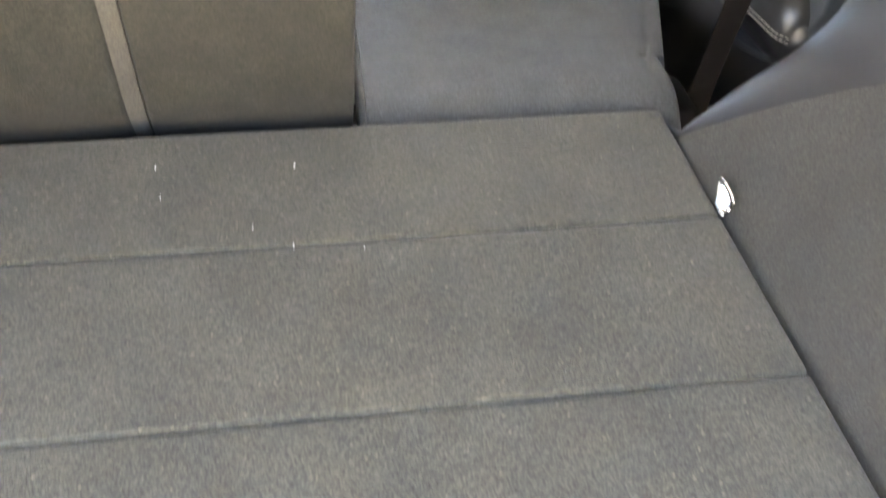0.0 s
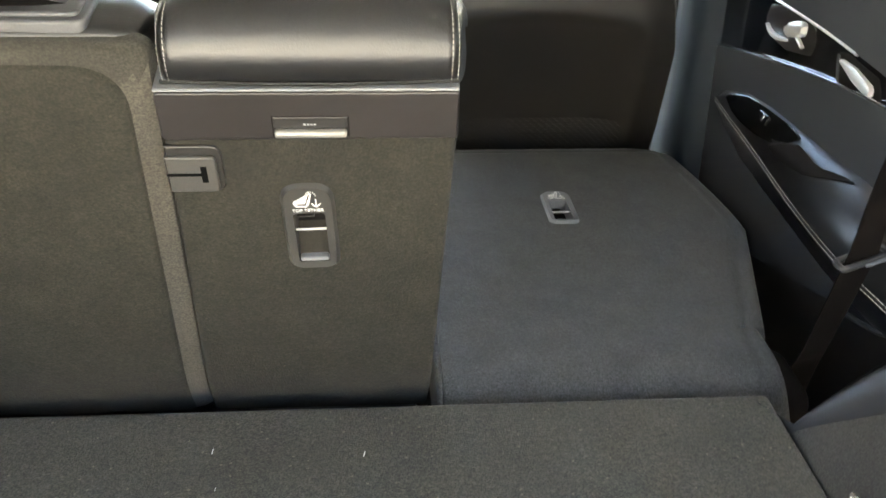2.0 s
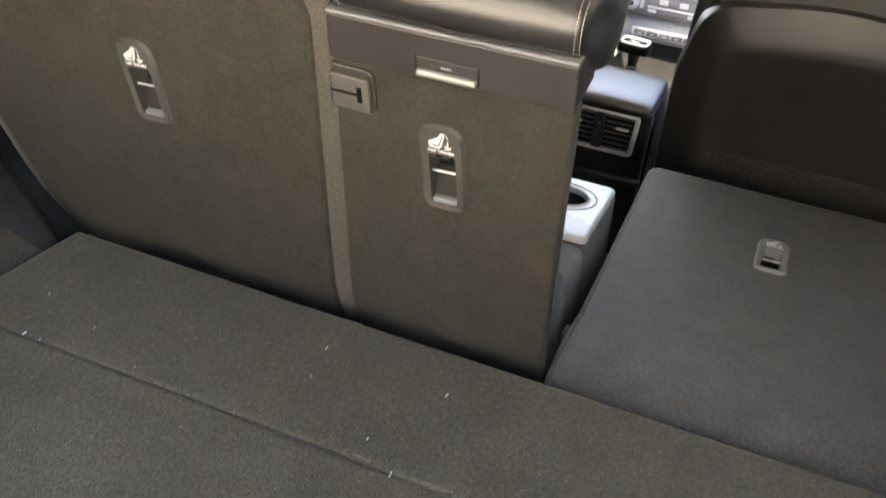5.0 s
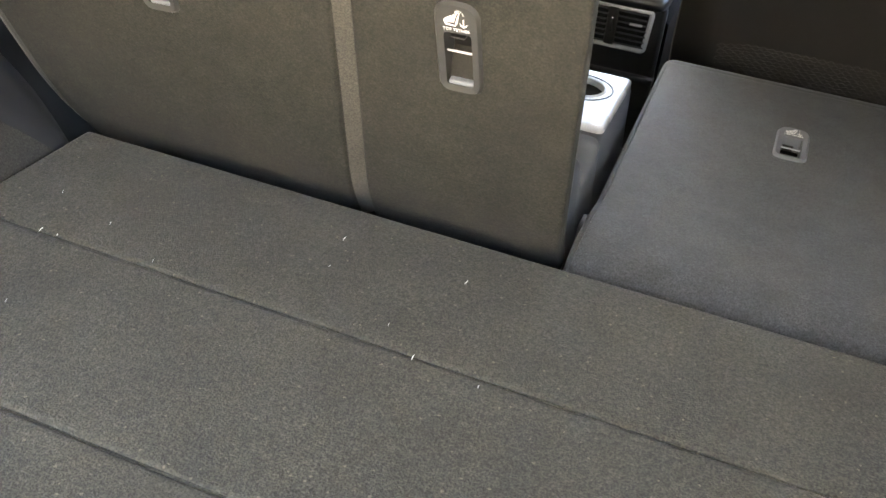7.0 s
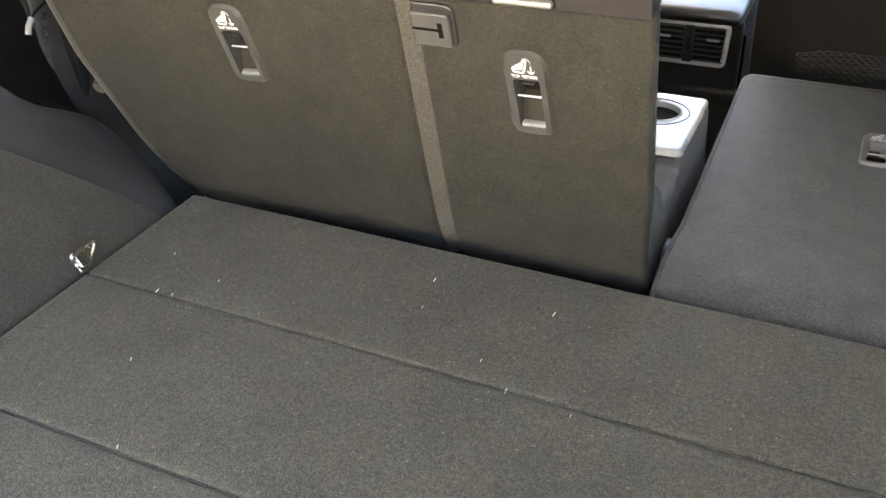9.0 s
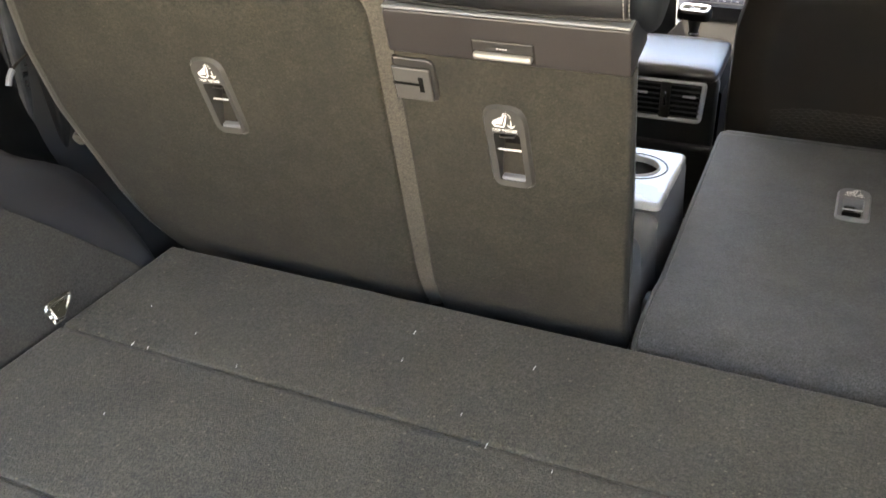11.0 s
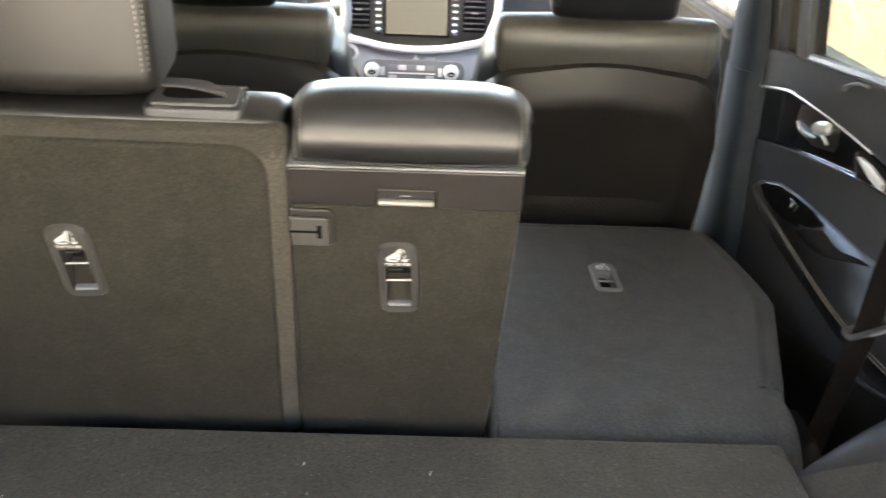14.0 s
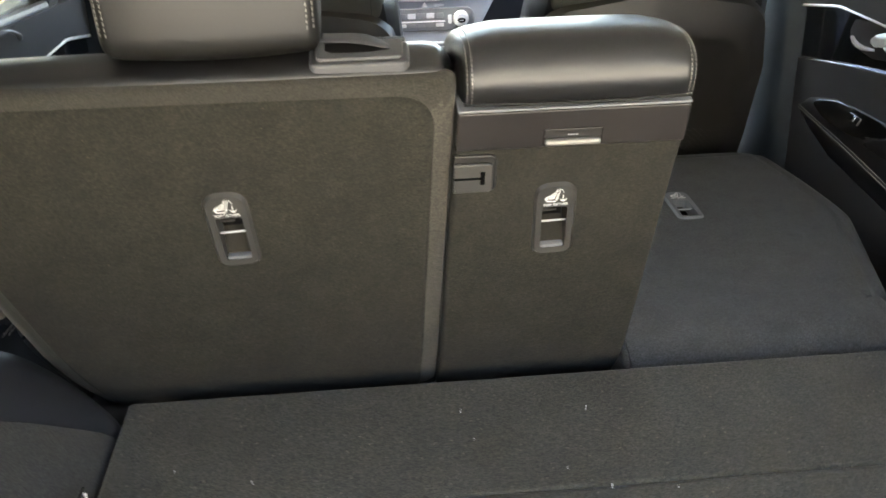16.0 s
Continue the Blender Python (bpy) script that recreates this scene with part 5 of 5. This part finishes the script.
part("touch_screen", move(slab(rounded([(DX - 0.104, 0.146), (DX + 0.104, 0.146), (DX + 0.104, 0.315), (DX - 0.104, 0.315)], 0.003), 0.008, 0.011, 0.001), FACE), SCREEN, unit, "glass touch screen with a glowing panel for its reflection")
part("display", move(slab(rounded([(DX - 0.097, 0.153), (DX + 0.097, 0.153), (DX + 0.097, 0.308), (DX - 0.097, 0.308)], 0.002), 0.0112, 0.0118), FACE), SCREENGLOW, unit, "pale cream glow standing in for the screen's reflection")
for sgn in (-1, 1):
    vx = DX + sgn * 0.184
    grille = part("air_vent", move(slab(rounded([(vx - 0.036, 0.165), (vx + 0.036, 0.165), (vx + 0.036, 0.29), (vx - 0.036, 0.29)], 0.01), 0.008, 0.010, 0.001), FACE), DARK, unit)
    for i in range(7):
        part("slat", move(box(vx - 0.033, vx + 0.033, 0.173 + i * 0.017, 0.178 + i * 0.017, 0.010, 0.015, 0.001), FACE), TRIM, grille)
    part("slat_tab", move(box(vx - 0.012, vx + 0.012, 0.221, 0.228, 0.014, 0.020, 0.002), FACE), CHROME, grille)
    part("volume_knob", move(loft([[(DX + sgn * 0.122 + r * math.cos(q), 0.162 + r * math.sin(q), w) for q in [2 * math.pi * i / 16 for i in range(16)]] for r, w in ((0.011, 0.008), (0.011, 0.018), (0.008, 0.020))]), FACE), CHROME, unit)
    for i in range(7):
        part("button", move(box(DX + sgn * 0.122 - 0.012, DX + sgn * 0.122 + 0.012, 0.180 + i * 0.020, 0.194 + i * 0.020, 0.008, 0.0105, 0.001), FACE), BEZEL, unit)
        part("button_mark", move(box(DX + sgn * 0.122 - 0.008, DX + sgn * 0.122 + 0.008, 0.184 + i * 0.020, 0.190 + i * 0.020, 0.0106, 0.0110, 0), FACE), WHITE, unit)
climate = part("climate_panel", move(slab(rounded([(DX - 0.170, -0.002), (DX + 0.160, -0.002), (DX + 0.160, 0.070), (DX - 0.170, 0.070)], 0.034, 8), 0.0, 0.006, 0.003), FACE), CLIMATE, dash, "dark satin climate control panel")
for x in (-0.280, -0.024):
    part("climate_knob", move(loft([[(x + r * math.cos(q), 0.035 + r * math.sin(q), w) for q in [2 * math.pi * i / 22 for i in range(22)]] for r, w in ((0.026, 0.005), (0.025, 0.010), (0.0220, 0.011), (0.0210, 0.026), (0.018, 0.029))]), FACE), SILVER, climate, "bright silver climate dial")
    part("dial_face", move(loft([[(x + k * 0.013 * math.cos(q), 0.032 + k * 0.008 * math.sin(q), w) for q in [2 * math.pi * i / 16 for i in range(16)]] for k, w in ((1, 0.028), (1, 0.0298))]), FACE), DARK, climate)
    part("dial_mark", move(box(x - 0.006, x + 0.006, 0.030, 0.033, 0.0298, 0.0304, 0), FACE), PALE, climate)
for row_z, high, mats in ((0.012, 0.011, (PALE, GREY, GREY, GREY, PALE)), (0.039, 0.016, (GREY, PALE, GREY, PALE, GREY))):
    for i, mt in enumerate(mats):
        x = -0.226 + i * 0.030
        part("button", move(box(x, x + 0.026, row_z, row_z + high, 0.005, 0.0085, 0.0015), FACE), mt, climate)
part("chrome_line", move(box(-0.228, -0.076, 0.0265, 0.0310, 0.005, 0.0095, 0.001), FACE), SILVER, climate)
for x in (-0.246, -0.060):
    part("side_button", move(box(x - 0.006, x + 0.006, 0.020, 0.048, 0.005, 0.0080, 0.002), FACE), PALE, climate)
part("hazard_button", move(slab([(DX - 0.010, 0.073), (DX + 0.010, 0.073), (DX, 0.090)], 0.0, 0.004, 0.001), FACE), WHITE, dash)
part("lock_button", move(box(DX + 0.030, DX + 0.062, 0.074, 0.082, 0.0, 0.003, 0.001), FACE), PALE, dash)
power = part("power_button", move(loft([[(-0.354 + r * math.cos(q), 0.088 + r * math.sin(q), w) for q in [2 * math.pi * i / 20 for i in range(20)]] for r, w in ((0.028, 0.0), (0.027, 0.007), (0.021, 0.008), (0.020, 0.005), (0.006, 0.005))]), FACE), SILVER, dash, "round silver start button")
part("button_face", move(slab(circle(Vector((-0.354, 0.088, 0)), 0.0185, 18), 0.005, 0.0075, 0.001), FACE), GREY, power)
part("button_mark", move(slab(circle(Vector((-0.354, 0.088, 0)), 0.0085, 14), 0.0074, 0.0082), FACE), WHITE, power)
row = part("seat_heat_panel", move(slab(rounded([(DX - 0.12, -0.062), (DX + 0.12, -0.062), (DX + 0.12, -0.036), (DX - 0.12, -0.036)], 0.006), 0.0, 0.006, 0.002), FACE), SILVER, dash)
for i in range(6):
    part("switch", move(box(DX - 0.112 + i * 0.0375, DX - 0.0765 + i * 0.0375, -0.056, -0.041, 0.005, 0.010, 0.002), FACE), GREY, row)
    part("switch_mark", move(box(DX - 0.099 + i * 0.0375, DX - 0.090 + i * 0.0375, -0.0535, -0.050, 0.0098, 0.0104, 0), FACE), WHITE, row)
part("tray_opening", move(slab(rounded([(DX - 0.12, -0.14), (DX + 0.12, -0.14), (DX + 0.12, -0.072), (DX - 0.12, -0.072)], 0.008), 0.0, 0.002), FACE), DARK, dash)

# ---- steering wheel ----
wheel = thing("steering_wheel", (-0.52, 1.62, 0.1), "black steering wheel with silver spokes", "steering wheel")
SW = Matrix.Translation((-0.52, 1.50, 0.275)) @ pose(0, 0, 0, 66)
part("rim", move(tube([(0.19 * math.cos(q), 0.19 * math.sin(q), 0) for q in [2 * math.pi * i / 40 for i in range(40)]], 0.016, 10, True), SW), GREY, wheel)
part("hub", move(box(-0.08, 0.08, -0.07, 0.06, -0.03, 0.03, 0.025, 4), SW), PLASTIC, wheel)
for a, b2 in (((-0.08, 0.01), (-0.185, 0.02)), ((0.08, 0.01), (0.185, 0.02)), ((0.0, -0.06), (0.0, -0.18))):
    part("spoke", move(tube([(a[0], a[1], 0), ((a[0] + b2[0]) / 2, (a[1] + b2[1]) / 2, 0.002), (b2[0], b2[1], 0)], 0.020, 8, flat=0.4), SW), BEZEL, wheel)
part("column", move(box(-0.05, 0.05, -0.05, 0.05, -0.42, -0.03, 0.02), SW), PLASTIC, wheel)
